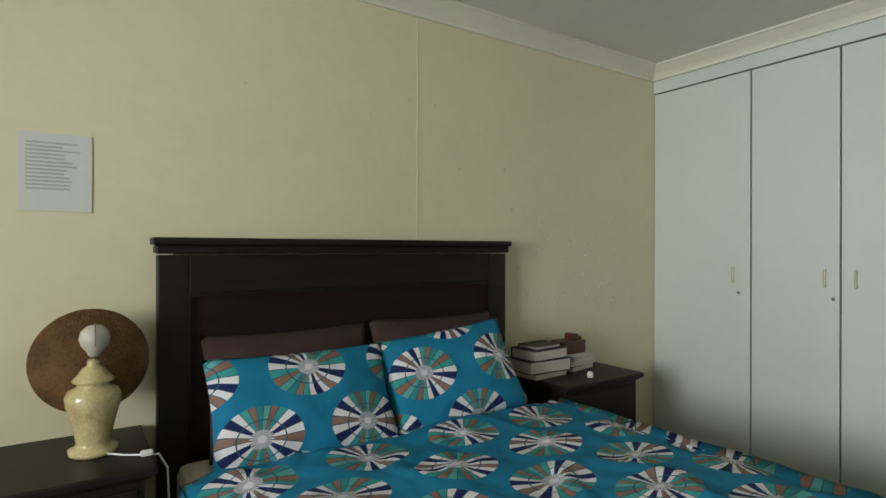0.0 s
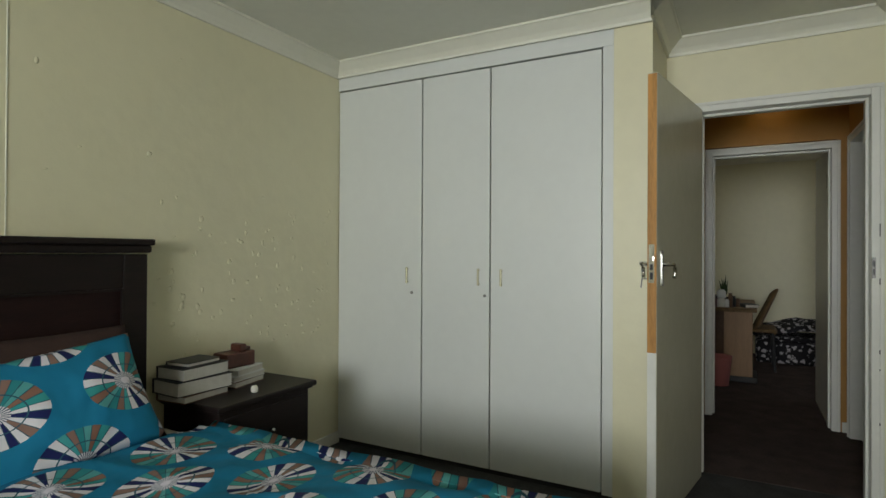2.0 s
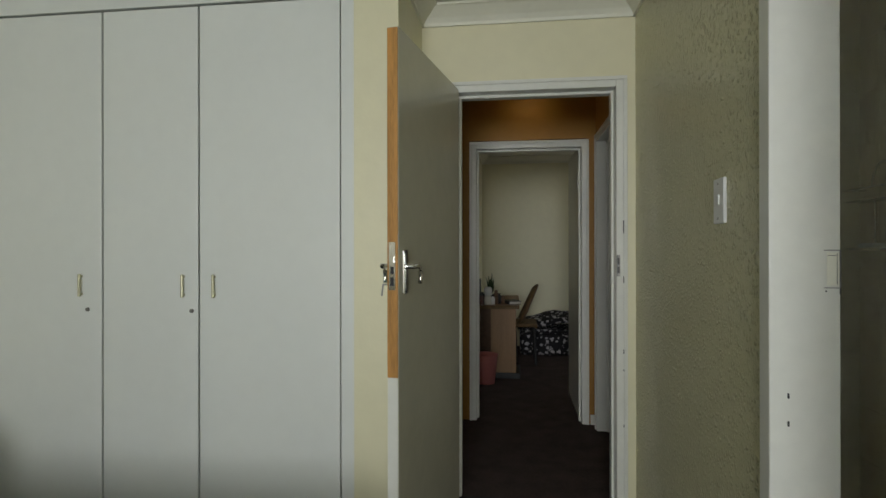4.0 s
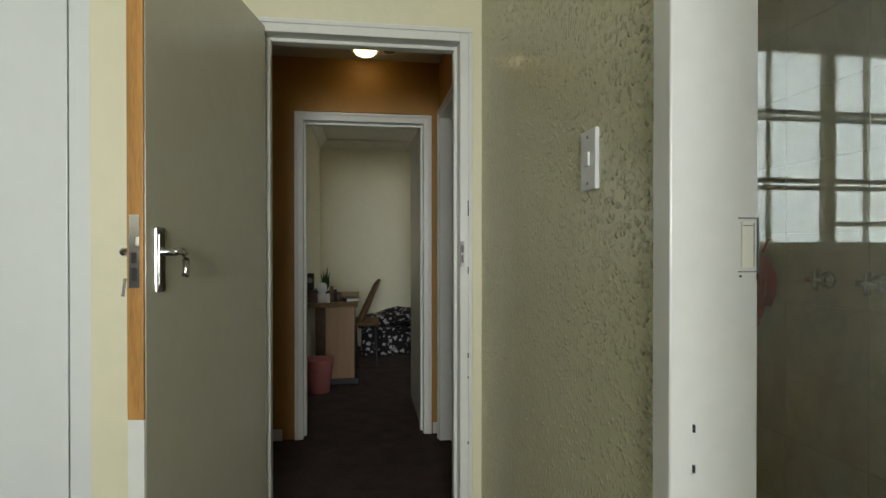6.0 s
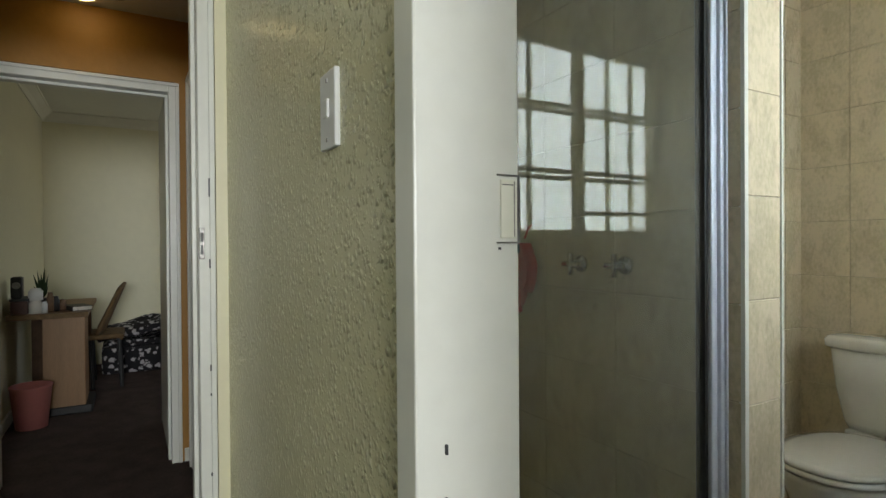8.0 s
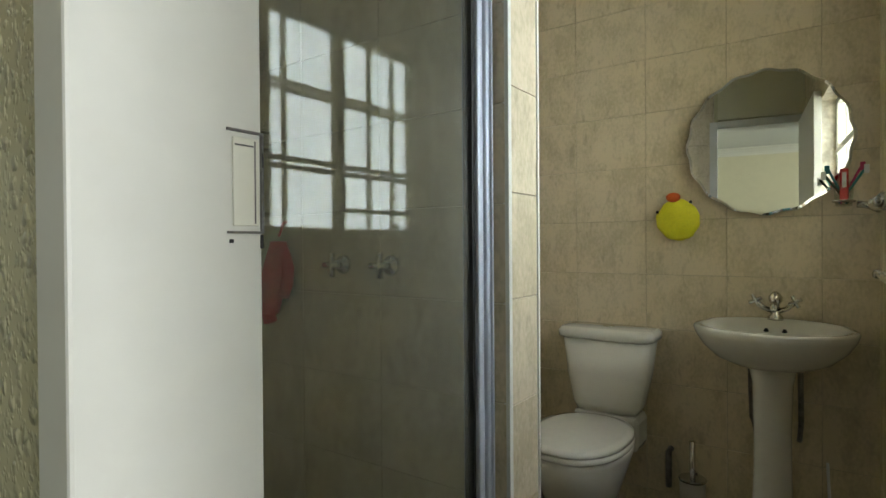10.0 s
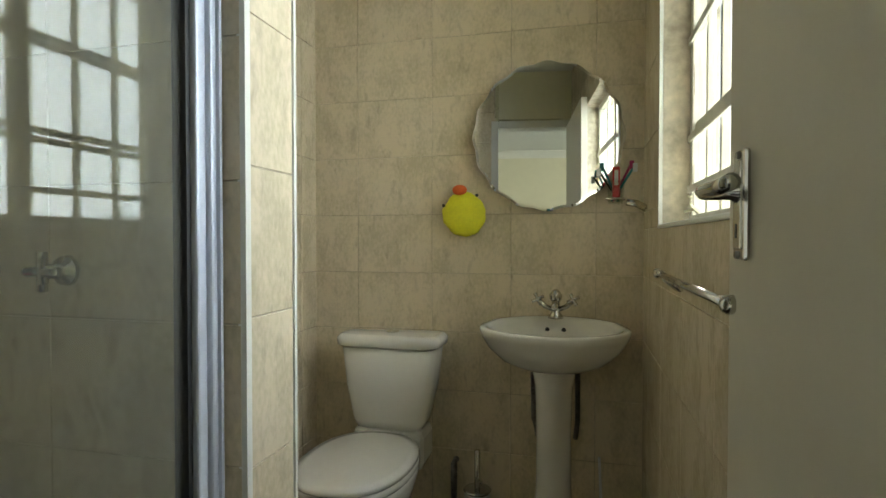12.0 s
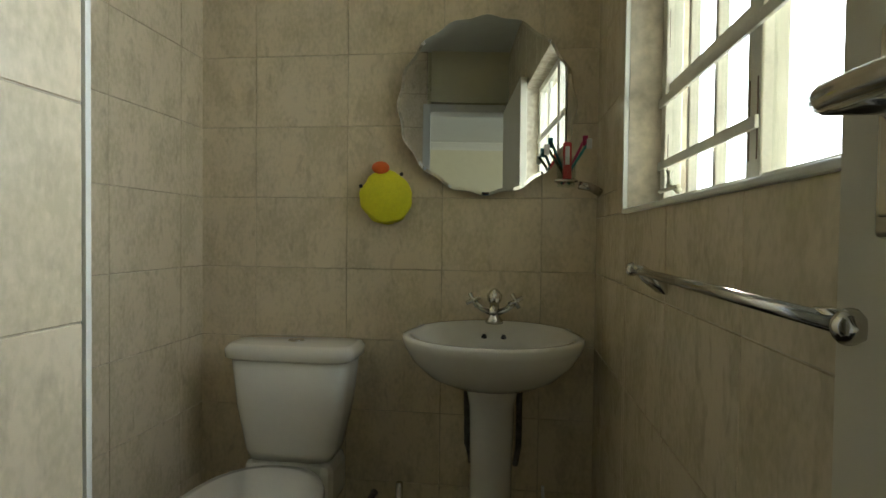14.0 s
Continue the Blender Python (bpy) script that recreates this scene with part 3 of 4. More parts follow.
def lever_set(parent, m, mat="chrome", height=0.155, thick=0.008, straight=False):
    """A lever handle on a long plate; the plate lies in local xz, facing +y."""
    p = part("handle_plate", box(-0.021, 0, -height * 0.62, 0.021, thick, height * 0.38, 0.004), mat, parent)
    p.matrix_local = m
    part("plate_panel", box(-0.014, thick - 0.001, -height * 0.52, 0.014, thick + 0.002, height * 0.28, 0.002), mat, p)
    out = lathe([(0.014, 0), (0.013, 0.01), (0.009, 0.016), (0.009, 0.045)], 16, m=Matrix.Rotation(radians(-90), 4, "X"))
    part("rose", out, mat, p, smooth=True)
    if straight:
        run = [(0.010, 0.040, 0.002), (0, 0.044, 0.001), (-0.03, 0.045, 0), (-0.07, 0.043, -0.001), (-0.105, 0.040, 0.002)]
    else:
        run = [(0.006, 0.040, 0.0), (-0.006, 0.046, 0.002), (-0.018, 0.048, 0.001), (-0.028, 0.048, -0.006), (-0.036, 0.048, -0.018), (-0.040, 0.048, -0.034), (-0.040, 0.047, -0.048), (-0.035, 0.046, -0.060)]
    part("lever", tube(run, 0.0085, steps=14), mat, p, smooth=True)
    part("keyhole", box(-0.003, thick + 0.0015, -height * 0.42, 0.003, thick + 0.0025, -height * 0.29), "black", p)
    for z in (-height * 0.57, height * 0.33):
        part("screw", lathe([(0.005, thick - 0.001), (0.004, thick + 0.002), (0, thick + 0.002)], 10, m=Matrix.Rotation(radians(-90), 4, "X"), at=(0, 0, z)), "steel", p)
    return p


# bedroom door, standing open; local x runs from the hinge to the free edge
bd = thing("bedroom_door", "open cream enamelled door with bare pine lock edge", "door")
bd.matrix_world = pose(4.20, -0.27, 0.012, 0, 0, math.degrees(math.atan2(-0.14 + 0.27, 3.42 - 4.20)))
L = math.hypot(0.78, 0.13)
part("leaf", box(0, -0.02, 0, L - 0.002, 0.02, 1.98, 0.002), "door", bd)
part("edge_lipping", box(L - 0.002, -0.019, 0.775, L + 0.006, 0.019, 1.975, 0.002), "pine", bd, "bare pine lipping")
part("edge_paint", box(L - 0.002, -0.019, 0.005, L + 0.004, 0.019, 0.775, 0.001), "trim", bd)
part("lock_faceplate", boxes((L + 0.005, -0.012, 1.075, L + 0.009, 0.012, 1.24), (L + 0.008, -0.008, 1.17, L + 0.018, 0.008, 1.19)), "chrome", bd)
part("lock_slot", boxes((L + 0.0085, -0.006, 1.09, L + 0.0095, 0.006, 1.12), (L + 0.0085, -0.006, 1.13, L + 0.0095, 0.006, 1.155)), "black", bd)
lever_set(bd, pose(L - 0.055, 0.02, 1.155, 0, 0, 0))
lever_set(bd, pose(L - 0.055, -0.02, 1.155, 0, 0, 180) @ Matrix.Diagonal((-1, 1, 1, 1)))
part("key", tube([(L - 0.055, -0.028, 1.09), (L - 0.055, -0.06, 1.09), (L - 0.055, -0.065, 1.05)], 0.004), "steel", bd)

# far room door, open against its wall
fd = thing("far_room_door", "open white door of the far room", "door")
part("leaf", box(5.63, -1.05, 0.01, 6.35, -1.012, 1.97, 0.002), "trim", fd)
part("hinge", boxes((5.615, -1.013, 1.68, 5.64, -1.005, 1.78)), "steel", fd)

# bathroom door, open inward along the window wall
td = thing("bathroom_door", "open cream bathroom door with chrome lever handle", "door")
td.matrix_world = pose(2.345, -1.29, 0.02, 0, 0, -90)
part("leaf", box(0, -0.018, 0, 0.73, 0.018, 1.97, 0.002), "bathdoor", td)
lever_set(td, pose(0.662, 0.018, 1.165, 0, 0, 0), height=0.122, straight=True)

# ---- wardrobe ----
wd = thing("built_in_wardrobe", "built-in pale painted wardrobe with three doors", "wardrobe")
FX = 3.692
# carcass is black: shade of the gaps between doors put into its colour
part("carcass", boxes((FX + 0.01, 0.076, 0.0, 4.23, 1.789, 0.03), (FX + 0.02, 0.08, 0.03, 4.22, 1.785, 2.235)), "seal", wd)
part("top_rail", box(FX - 0.012, 0.075, 2.236, 4.23, 1.789, 2.318, 0.003), "wardrobe", wd)
part("top_panel", box(FX - 0.002, 0.075, 2.318, 4.23, 1.789, 2.397, 0.001), "wardrobe", wd)
part("side_rail", box(FX - 0.012, 0.073, 0.02, FX + 0.02, 0.128, 2.236, 0.003), "wardrobe", wd)
for y0, y1, hy in ((1.173, 1.785, 1.265), (0.738, 1.164, 0.80), (0.134, 0.730, 0.665)):
    d = part("wardrobe_door", box(FX - 0.006, y0, 0.028, FX + 0.014, y1, 2.229, 0.003), "wardrobe", wd)
    part("handle", box(FX - 0.026, hy - 0.005, 1.03, FX - 0.014, hy + 0.005, 1.125, 0.003, boxes((FX - 0.018, hy - 0.004, 1.035, FX - 0.005, hy + 0.004, 1.045), (FX - 0.018, hy - 0.004, 1.11, FX - 0.005, hy + 0.004, 1.12))), "brass", d, "pale brass pull handle")
for hy in (1.236, 0.765):
    part("key_lock", lathe([(0.009, 0), (0.008, 0.006), (0.003, 0.007)], 14, m=Matrix.Rotation(radians(-90), 4, "Y"), at=(FX - 0.006, hy, 0.975)), "steel", wd)

# ---- bed ----
bed = thing("double_bed", "dark wooden double bed with tall panelled headboard", "bed")
part("headboard_panel", box(0.80, 1.715, 0.30, 2.32, 1.745, 1.16, 0.004), "panelwood", bed)
part("headboard_stile", box(0.775, 1.70, 0.0, 0.875, 1.755, 1.20, 0.005), "darkwood", bed)
part("headboard_stile", box(2.245, 1.70, 0.0, 2.345, 1.755, 1.20, 0.005), "darkwood", bed)
part("headboard_rail", box(0.875, 1.703, 1.06, 2.245, 1.752, 1.20, 0.005), "darkwood", bed)
part("headboard_bead", boxes((0.875, 1.698, 1.052, 2.245, 1.712, 1.062), (0.872, 1.70, 0.6, 0.882, 1.712, 1.06), (2.238, 1.70, 0.6, 2.248, 1.712, 1.06)), "darkwood", bed)
part("headboard_cap", boxes((0.757, 1.672, 1.236, 2.362, 1.765, 1.262, 0.006), (0.766, 1.683, 1.205, 2.354, 1.76, 1.236, 0.008)), "darkwood", bed)
part("bed_base", box(0.85, -0.12, 0.10, 2.36, 1.69, 0.28, 0.01), "darkwood", bed)
mt = tagged(part("mattress", box(0.83, -0.15, 0.28, 2.41, 1.69, 0.475, 0.035), "sheet"), "mattress in a cream fitted sheet", "mattress")


def cloth(name, nx, ny, fn, uvfn, mat, thick, parent=None):
    bm = bmesh.new()
    uvl = bm.loops.layers.uv.new("UVMap")
    vs = [[bm.verts.new(fn(i / nx, j / ny)) for j in range(ny + 1)] for i in range(nx + 1)]
    for i in range(nx):
        for j in range(ny):
            f = bm.faces.new((vs[i][j], vs[i + 1][j], vs[i + 1][j + 1], vs[i][j + 1]))
            for l, (a, b) in zip(f.loops, ((i, j), (i + 1, j), (i + 1, j + 1), (i, j + 1))):
                l[uvl].uv = uvfn(a / nx, b / ny)
    ob = part(name, bm, mat, parent, smooth=True)
    if thick:
        sd = ob.modifiers.new("thickness", "SOLIDIFY")
        sd.thickness, sd.offset = thick, -1
    return ob


def duvet_point(u, v):
    s = -0.30 + u * 2.20
    y = -0.20 + v * 1.64
    w, top = 1.66, 0.512
    if s < 0:
        x, z = 0.80 - 0.02 * min(1, -s / 0.2), top + s
    elif s > w:
        x, z = 0.80 + w + 0.02 * min(1, (s - w) / 0.2), top - (s - w)
    else:
        x, z = 0.80 + s, top - 0.045 * (abs(2 * s / w - 1) ** 8)
    n = noise.noise(Vector((x * 2.2, y * 2.2, 3))) * 0.026 + noise.noise(Vector((x * 7, y * 5 + x * 4, 8))) * 0.012
    n += 0.016 * max(0.0, 1 - abs(noise.noise(Vector((x * 3.1 + y * 1.5, y * 2.2 - x, 5)))) * 5)
    if 0 < s < w:
        z += n + 0.015 * math.exp(-((y - 1.36) / 0.08) ** 2)
    else:
        x += n
    if v < 0.04:
        z -= 0.25 * (1 - v / 0.04)
    return (x, y, z)


dv = tagged(cloth("duvet", 110, 90, duvet_point, lambda u, v: (u * 2.2 + 0.13, v * 1.64 + 0.06), "pinwheel", 0.02), "teal duvet with spoked pinwheel discs, spread over mattress", "duvet")


def pillow(name, mat, label, m, w, h, t, uo=(0, 0)):
    bm = bmesh.new()
    uvl = bm.loops.layers.uv.new("UVMap")
    n = 26
    for side in (1, -1):
        vs = []
        for i in range(n + 1):
            row = []
            for j in range(n + 1):
                a, b = 2 * i / n - 1, 2 * j / n - 1
                bulge = ((1 - a * a) * (1 - b * b)) ** 0.42 if abs(a) < 1 and abs(b) < 1 else 0
                pinch = 1 - 0.06 * (1 - abs(a)) * b * b - 0.0
                wr = noise.noise(Vector((a * 2.5, b * 2.5, side + w))) * 0.02 * bulge
                row.append(bm.verts.new((a * w / 2 * (1 - 0.05 * (1 - b * b)), b * h / 2 * (1 - 0.05 * (1 - a * a)) , side * (bulge * t / 2 + wr))))
            vs.append(row)
        for i in range(n):
            for j in range(n):
                f = bm.faces.new((vs[i][j], vs[i + 1][j], vs[i + 1][j + 1], vs[i][j + 1]))
                for l, (p, q) in zip(f.loops, ((i, j), (i + 1, j), (i + 1, j + 1), (i, j + 1))):
                    l[uvl].uv = (p / n * w + uo[0], q / n * h + uo[1])
    bmesh.ops.remove_doubles(bm, verts=bm.verts, dist=0.0005)
    ob = tagged(part(name, bm, mat, smooth=True), label, "pillow", "pillows on the bed")
    ob.matrix_world = m
    return ob


pillow("pillow", "brownlinen", "brown pillow leaning on the headboard", pose(1.24, 1.63, 0.70, 72, 0, 2), 0.66, 0.44, 0.10)
pillow("pillow", "brownlinen", "brown pillow leaning on the headboard", pose(1.91, 1.63, 0.71, 72, 0, -2), 0.66, 0.44, 0.10)
pillow("pillow", "pinwheel", "teal pinwheel pillow propped at the headboard", pose(1.245, 1.52, 0.655, 62, 0, -1), 0.69, 0.41, 0.15, (0.05, 0.02))
pillow("pillow", "pinwheel", "teal pinwheel pillow propped at the headboard", pose(1.885, 1.51, 0.685, 60, -6, -5), 0.64, 0.42, 0.15, (0.24, 0.12))


# ---- nightstands ----
def nightstand(x0, x1, y0, y1, h, label):
    e = thing("nightstand", label, "nightstand", "nightstands beside the bed")
    part("body", box(x0 + 0.03, y0 + 0.03, 0.03, x1 - 0.03, y1, h - 0.028, 0.003), "darkwood", e)
    part("top", boxes((x0, y0, h - 0.026, x1, y1, h, 0.006), (x0 + 0.015, y0 + 0.015, h - 0.036, x1 - 0.015, y1, h - 0.026, 0.003)), "darkwood", e)
    for k in range(2):
        z = 0.07 + k * (h - 0.12) / 2
        d = part("drawer", box(x0 + 0.05, y0 + 0.016, z, x1 - 0.05, y0 + 0.032, z + (h - 0.14) / 2, 0.004), "darkwood", e)
        part("knob", lathe([(0.005, 0), (0.005, 0.012), (0.012, 0.018), (0.009, 0.026), (0.0, 0.027)], 14, m=Matrix.Rotation(radians(90), 4, "X"), at=((x0 + x1) / 2, y0 + 0.016, z + (h - 0.14) / 4)), "chrome", d, smooth=True)
    return e


nightstand(2.45, 3.04, 1.39, 1.785, 0.572, "dark wooden nightstand carrying a stack of books")
nightstand(0.05, 0.735, 1.33, 1.785, 0.60, "dark wooden nightstand carrying the table lamp")


def book(x, y, z, w, d, h, turn, cover, label):
    e = thing("book", label, "book", "books on the nightstand")
    e.matrix_world = pose(x, y, z, 0, 0, turn)
    part("page_block", box(-w / 2 + 0.006, -d / 2 + 0.004, 0.003, w / 2 - 0.004, d / 2 - 0.004, h - 0.003), "pages", e)
    part("cover", boxes((-w / 2, -d / 2, 0, w / 2, d / 2, 0.003), (-w / 2, -d / 2, h - 0.003, w / 2, d / 2, h), (-w / 2, d / 2 - 0.004, 0.003, w / 2, d / 2, h - 0.003)), cover, e)
    return e


bx, by = 2.53, 1.65
z = 0.573
for w, d, h, turn, cv, lb in ((0.24, 0.17, 0.030, 4, "brown", "thin tan book at the bottom of a stack"), (0.27, 0.18, 0.062, -3, "black", "thick book with pale pages and dark cover"), (0.24, 0.17, 0.052, 2, "black", "book with pale pages and black cover"), (0.18, 0.13, 0.018, 5, "black", "small black notebook on top of the stack")):
    book(bx, by, z, w, d, h, turn, cv, lb)
    z += h + 0.0005
z = 0.573
for w, d, h, turn, cv, lb in ((0.21, 0.15, 0.028, 10, "brown", "thin tan book under white paperbacks"), (0.21, 0.15, 0.024, 6, "paper", "white paperback in a small stack"), (0.20, 0.15, 0.030, 12, "paper", "white paperback in a small stack")):
    book(2.80, 1.68, z, w, d, h, turn, cv, lb)
    z += h + 0.0005
jb = thing("leather_box", "small dark red leather box on the books", "box")
part("body", box(2.70, 1.64, z, 2.87, 1.74, z + 0.070, 0.006), "redwood", jb)
part("lid", boxes((2.79, 1.655, z + 0.070, 2.83, 1.725, z + 0.105, 0.006), (2.83, 1.665, z + 0.070, 2.865, 1.725, z + 0.088, 0.006)), "redwood", jb)
tagged(part("small_jar", lathe([(0.014, 0), (0.016, 0.004), (0.016, 0.022), (0.011, 0.027), (0.011, 0.03)], 16, at=(2.71, 1.47, 0.573)), "porcelain", smooth=True), "tiny white jar beside the books", "jar")

# ---- table lamp ----
tl = thing("table_lamp", "cream ceramic urn lamp with tilted woven shade", "lamp")
part("base", lathe([(0.062, 0), (0.066, 0.006), (0.066, 0.018), (0.05, 0.022), (0.046, 0.04), (0.058, 0.10), (0.073, 0.16), (0.076, 0.185), (0.066, 0.205), (0.045, 0.214), (0.043, 0.225), (0.056, 0.230), (0.056, 0.238), (0.044, 0.25), (0.03, 0.272), (0.016, 0.282), (0.018, 0.292), (0.012, 0.30), (0.0, 0.302)], 36, at=(0.585, 1.56, 0.601), m=Matrix.Diagonal((1, 1, 0.95, 1))), "urn", tl, smooth=True)
part("socket", tube([(0.585, 1.56, 0.90), (0.588, 1.555, 0.915)], 0.017), "cable", tl, smooth=True)
part("bulb", lathe([(0.012, -0.02), (0.018, -0.008), (0.035, 0.012), (0.042, 0.035), (0.036, 0.058), (0.02, 0.073), (0.0, 0.077)], 24, at=(0.588, 1.55, 0.915)), "bulb", tl, smooth=True)
mtilt = Matrix.Translation((0.580, 1.645, 0.868)) @ Matrix.Rotation(radians(74), 4, "X") @ Matrix.Scale(0.96, 4)
part("shade", lathe([(0.168, 0.02), (0.166, 0.018), (0.12, -0.045), (0.07, -0.085), (0.035, -0.10), (0.033, -0.104), (0.072, -0.09), (0.124, -0.05), (0.17, 0.016), (0.168, 0.02)], 48, m=mtilt), "wicker", tl, smooth=True)
part("harp_wire", tube([(0.588, 1.55 - 0.047 * math.sin(math.pi * k / 12), 0.905 + 0.095 * k / 12) for k in range(13)], 0.0018, steps=6), "steel", tl)
part("cord", tube([(0.60, 1.52, 0.609), (0.66, 1.47, 0.606), (0.705, 1.44, 0.606), (0.75, 1.44, 0.60), (0.775, 1.45, 0.55), (0.78, 1.46, 0.45)], 0.003), "cable", tl)
part("inline_switch", box(0.70, 1.43, 0.601, 0.735, 1.45, 0.618, 0.005), "cable", tl)

# ---- notice on the wall ----
pp = thing("wall_notice", "printed white paper sheet on the cream wall", "notice")
part("sheet", box(0.385, 1.785, 1.345, 0.585, 1.7885, 1.60), "paper", pp)
for k in range(13):
    ln = random.Random(k).uniform(0.09, 0.15) if k else 0.14
    part("text_line", box(0.405, 1.783, 1.565 - k * 0.0125, 0.405 + ln, 1.7848, 1.5705 - k * 0.0125), "ink", pp)

# ---- light switch ----
sw = thing("light_switch", "white plastic light switch on the rough wall", "switch")
part("plate", box(3.128, -1.117, 1.296, 3.203, -1.107, 1.42, 0.003), "cable", sw)
part("rocker", box(3.155, -1.108, 1.345, 3.177, -1.103, 1.375, 0.002), "cable", sw)
for zz in (1.31, 1.405):
    part("screw", box(3.162, -1.1075, zz - 0.003, 3.168, -1.1055, zz + 0.003), "steel", sw)

# ---- passage lamp ----
pl = thing("ceiling_lamp", "round lit ceiling lamp in the passage", "lamp")
part("ring", lathe([(0.085, 2.331), (0.085, 2.318), (0.07, 2.312), (0.065, 2.331)], 28, at=(5.33, -0.66, 0)), "trim", pl, smooth=True)
part("diffuser", lathe([(0.066, 2.322), (0.055, 2.300), (0.03, 2.288), (0.0, 2.285)], 28, at=(5.33, -0.66, 0)), "lamp_on", pl, smooth=True)
sd = thing("smoke_detector", "small dark ceiling fitting beside the lamp", "detector")
part("body", lathe([(0.035, 2.331), (0.035, 2.31), (0.02, 2.303), (0, 2.303)], 20, at=(5.30, -0.80, 0)), "steel", sd)

# ---- far room ----
dk = thing("desk", "beech laminate desk against the cream wall", "desk")
part("desktop", box(6.60, -0.60, 0.685, 7.75, -0.17, 0.715, 0.005), "beech", dk)
part("pedestal", box(6.80, -0.57, 0.06, 7.15, -0.33, 0.684, 0.004), "beech", dk)
# brown instead of beech: the kneehole's shade is put into this panel's colour
part("kneehole_shade_panel", box(7.55, -0.57, 0.1, 7.58, -0.18, 0.684), "brown", dk)
part("edge_band", box(6.594, -0.60, 0.683, 6.60, -0.17, 0.717, 0.002), "cane", dk)
part("plinth", box(6.80, -0.61, 0.003, 7.2, -0.30, 0.06, 0.01), "black", dk)
bn = thing("waste_bin", "pink plastic waste bin on the carpet", "bin")
part("tub", lathe([(0.085, 0.003), (0.112, 0.26), (0.116, 0.262), (0.116, 0.27), (0.106, 0.27), (0.08, 0.012)], 28, at=(6.62, -0.29, 0)), "pink", bn, smooth=True)
ch = thing("cane_chair", "woven cane chair turned to the desk", "chair")
part("seat", box(7.45, -0.80, 0.40, 7.9, -0.52, 0.44, 0.02), "cane", ch)
part("backrest", cloth("backrest", 10, 10, lambda u, v: (7.45 + 0.45 * u, -0.66 - 0.16 * v + 0.05 * (2 * u - 1) ** 2, 0.44 + 0.40 * v - 0.06 * (2 * u - 1) ** 2 * v), lambda u, v: (u, v), "cane", 0.02, ch) and box(7.46, -0.79, 0.39, 7.89, -0.77, 0.41), "cane", ch)
for x in (7.48, 7.86):
    for y in (-0.76, -0.56):
        part("leg", tube([(x, y, 0.40), (x, y - 0.02, 0.004)], 0.014), "black", ch)
fb = thing("far_bed", "low bed under a black and white floral spread", "bed")
part("base", box(8.0, -2.1, 0.004, 8.58, -0.62, 0.25, 0.03), "floral", fb)
part("spread", cloth("spread", 24, 24, lambda u, v: (7.98 + 0.6 * u, -2.12 + 1.52 * v, 0.30 + 0.10 * math.sin(math.pi * v) + 0.05 * noise.noise(Vector((u * 5, v * 7, 1)))), lambda u, v: (u, v), "floral", 0.06, fb) and box(8.02, -2.08, 0.25, 8.56, -0.66, 0.30, 0.02), "floral", fb)
rnd = random.Random(4)
for nm, mt_, x, y, r, z0, hh, lab in (("jar", "porcelain", 6.70, -0.31, 0.042, 0.7155, 0.085, "white jar on the desk"), ("jar", "cable", 6.70, -0.31, 0.040, 0.801, 0.075, "white tub standing on another jar"),
                                  ("bottle", "brown", 6.72, -0.385, 0.020, 0.7155, 0.13, "brown bottle on the desk"), ("bottle", "black", 6.76, -0.41, 0.022, 0.7155, 0.10, "dark bottle on the desk"), ("bottle", "cable", 6.67, -0.36, 0.016, 0.7155, 0.075, "small white bottle on the desk"), ("bottle", "brown", 6.80, -0.44, 0.026, 0.7155, 0.075, "small tan bottle on the desk")):
    tagged(part(nm, lathe([(r, 0), (r, hh * 0.78), (r * 0.75, hh * 0.85), (r * 0.7, hh), (0, hh)], 18, at=(x, y, z0)), mt_, smooth=True), lab, nm, "clutter on the desk")
cb_ = thing("storage_box", "dark red box on the desk", "box")
part("body", box(6.64, -0.275, 0.7155, 6.90, -0.185, 0.800, 0.006), "redwood", cb_)
part("lid", box(6.635, -0.280, 0.800, 6.905, -0.182, 0.815, 0.004), "black", cb_)
ra_ = thing("radio", "small black radio on a box", "radio")
part("case", box(6.66, -0.245, 0.8155, 6.74, -0.185, 0.955, 0.012), "black", ra_)
part("speaker", lathe([(0.022, 0), (0.020, 0.004), (0, 0.003)], 18, m=Matrix.Rotation(radians(-90), 4, "Y"), at=(6.660, -0.215, 0.90)), "steel", ra_)
book(6.80, -0.53, 0.716, 0.2, 0.12, 0.03, 20, "black", "black book lying on the desk")
pt = thing("pot_plant", "small dark leafy plant on the desk", "plant")
part("pot", lathe([(0.04, 0.716), (0.05, 0.80), (0.044, 0.80), (0.04, 0.79)], 18, at=(6.80, -0.335, 0)), "black", pt)
for k in range(16):
    a, h = rnd.uniform(0, 6.28), rnd.uniform(0.08, 0.24)
    sx, sy = 0.09 * math.cos(a) * rnd.random(), 0.06 * math.sin(a) * rnd.random()
    bm = bmesh.new()
    q = [bm.verts.new(p) for p in ((6.80, -0.335, 0.79), (6.81 + sx / 2, -0.325 + sy / 2, 0.79 + h / 2), (6.80 + sx, -0.335 + sy, 0.79 + h), (6.79 + sx / 2, -0.345 + sy / 2, 0.79 + h / 2))]
    bm.faces.new(q)
    part("leaf", bm, "green", pt)
sb = thing("side_bed", "bed with pale blue striped bedding in a side room", "bed")
part("mattress", box(6.0, 0.4, 0.003, 7.9, 1.6, 0.55, 0.04), "bluewhite", sb)

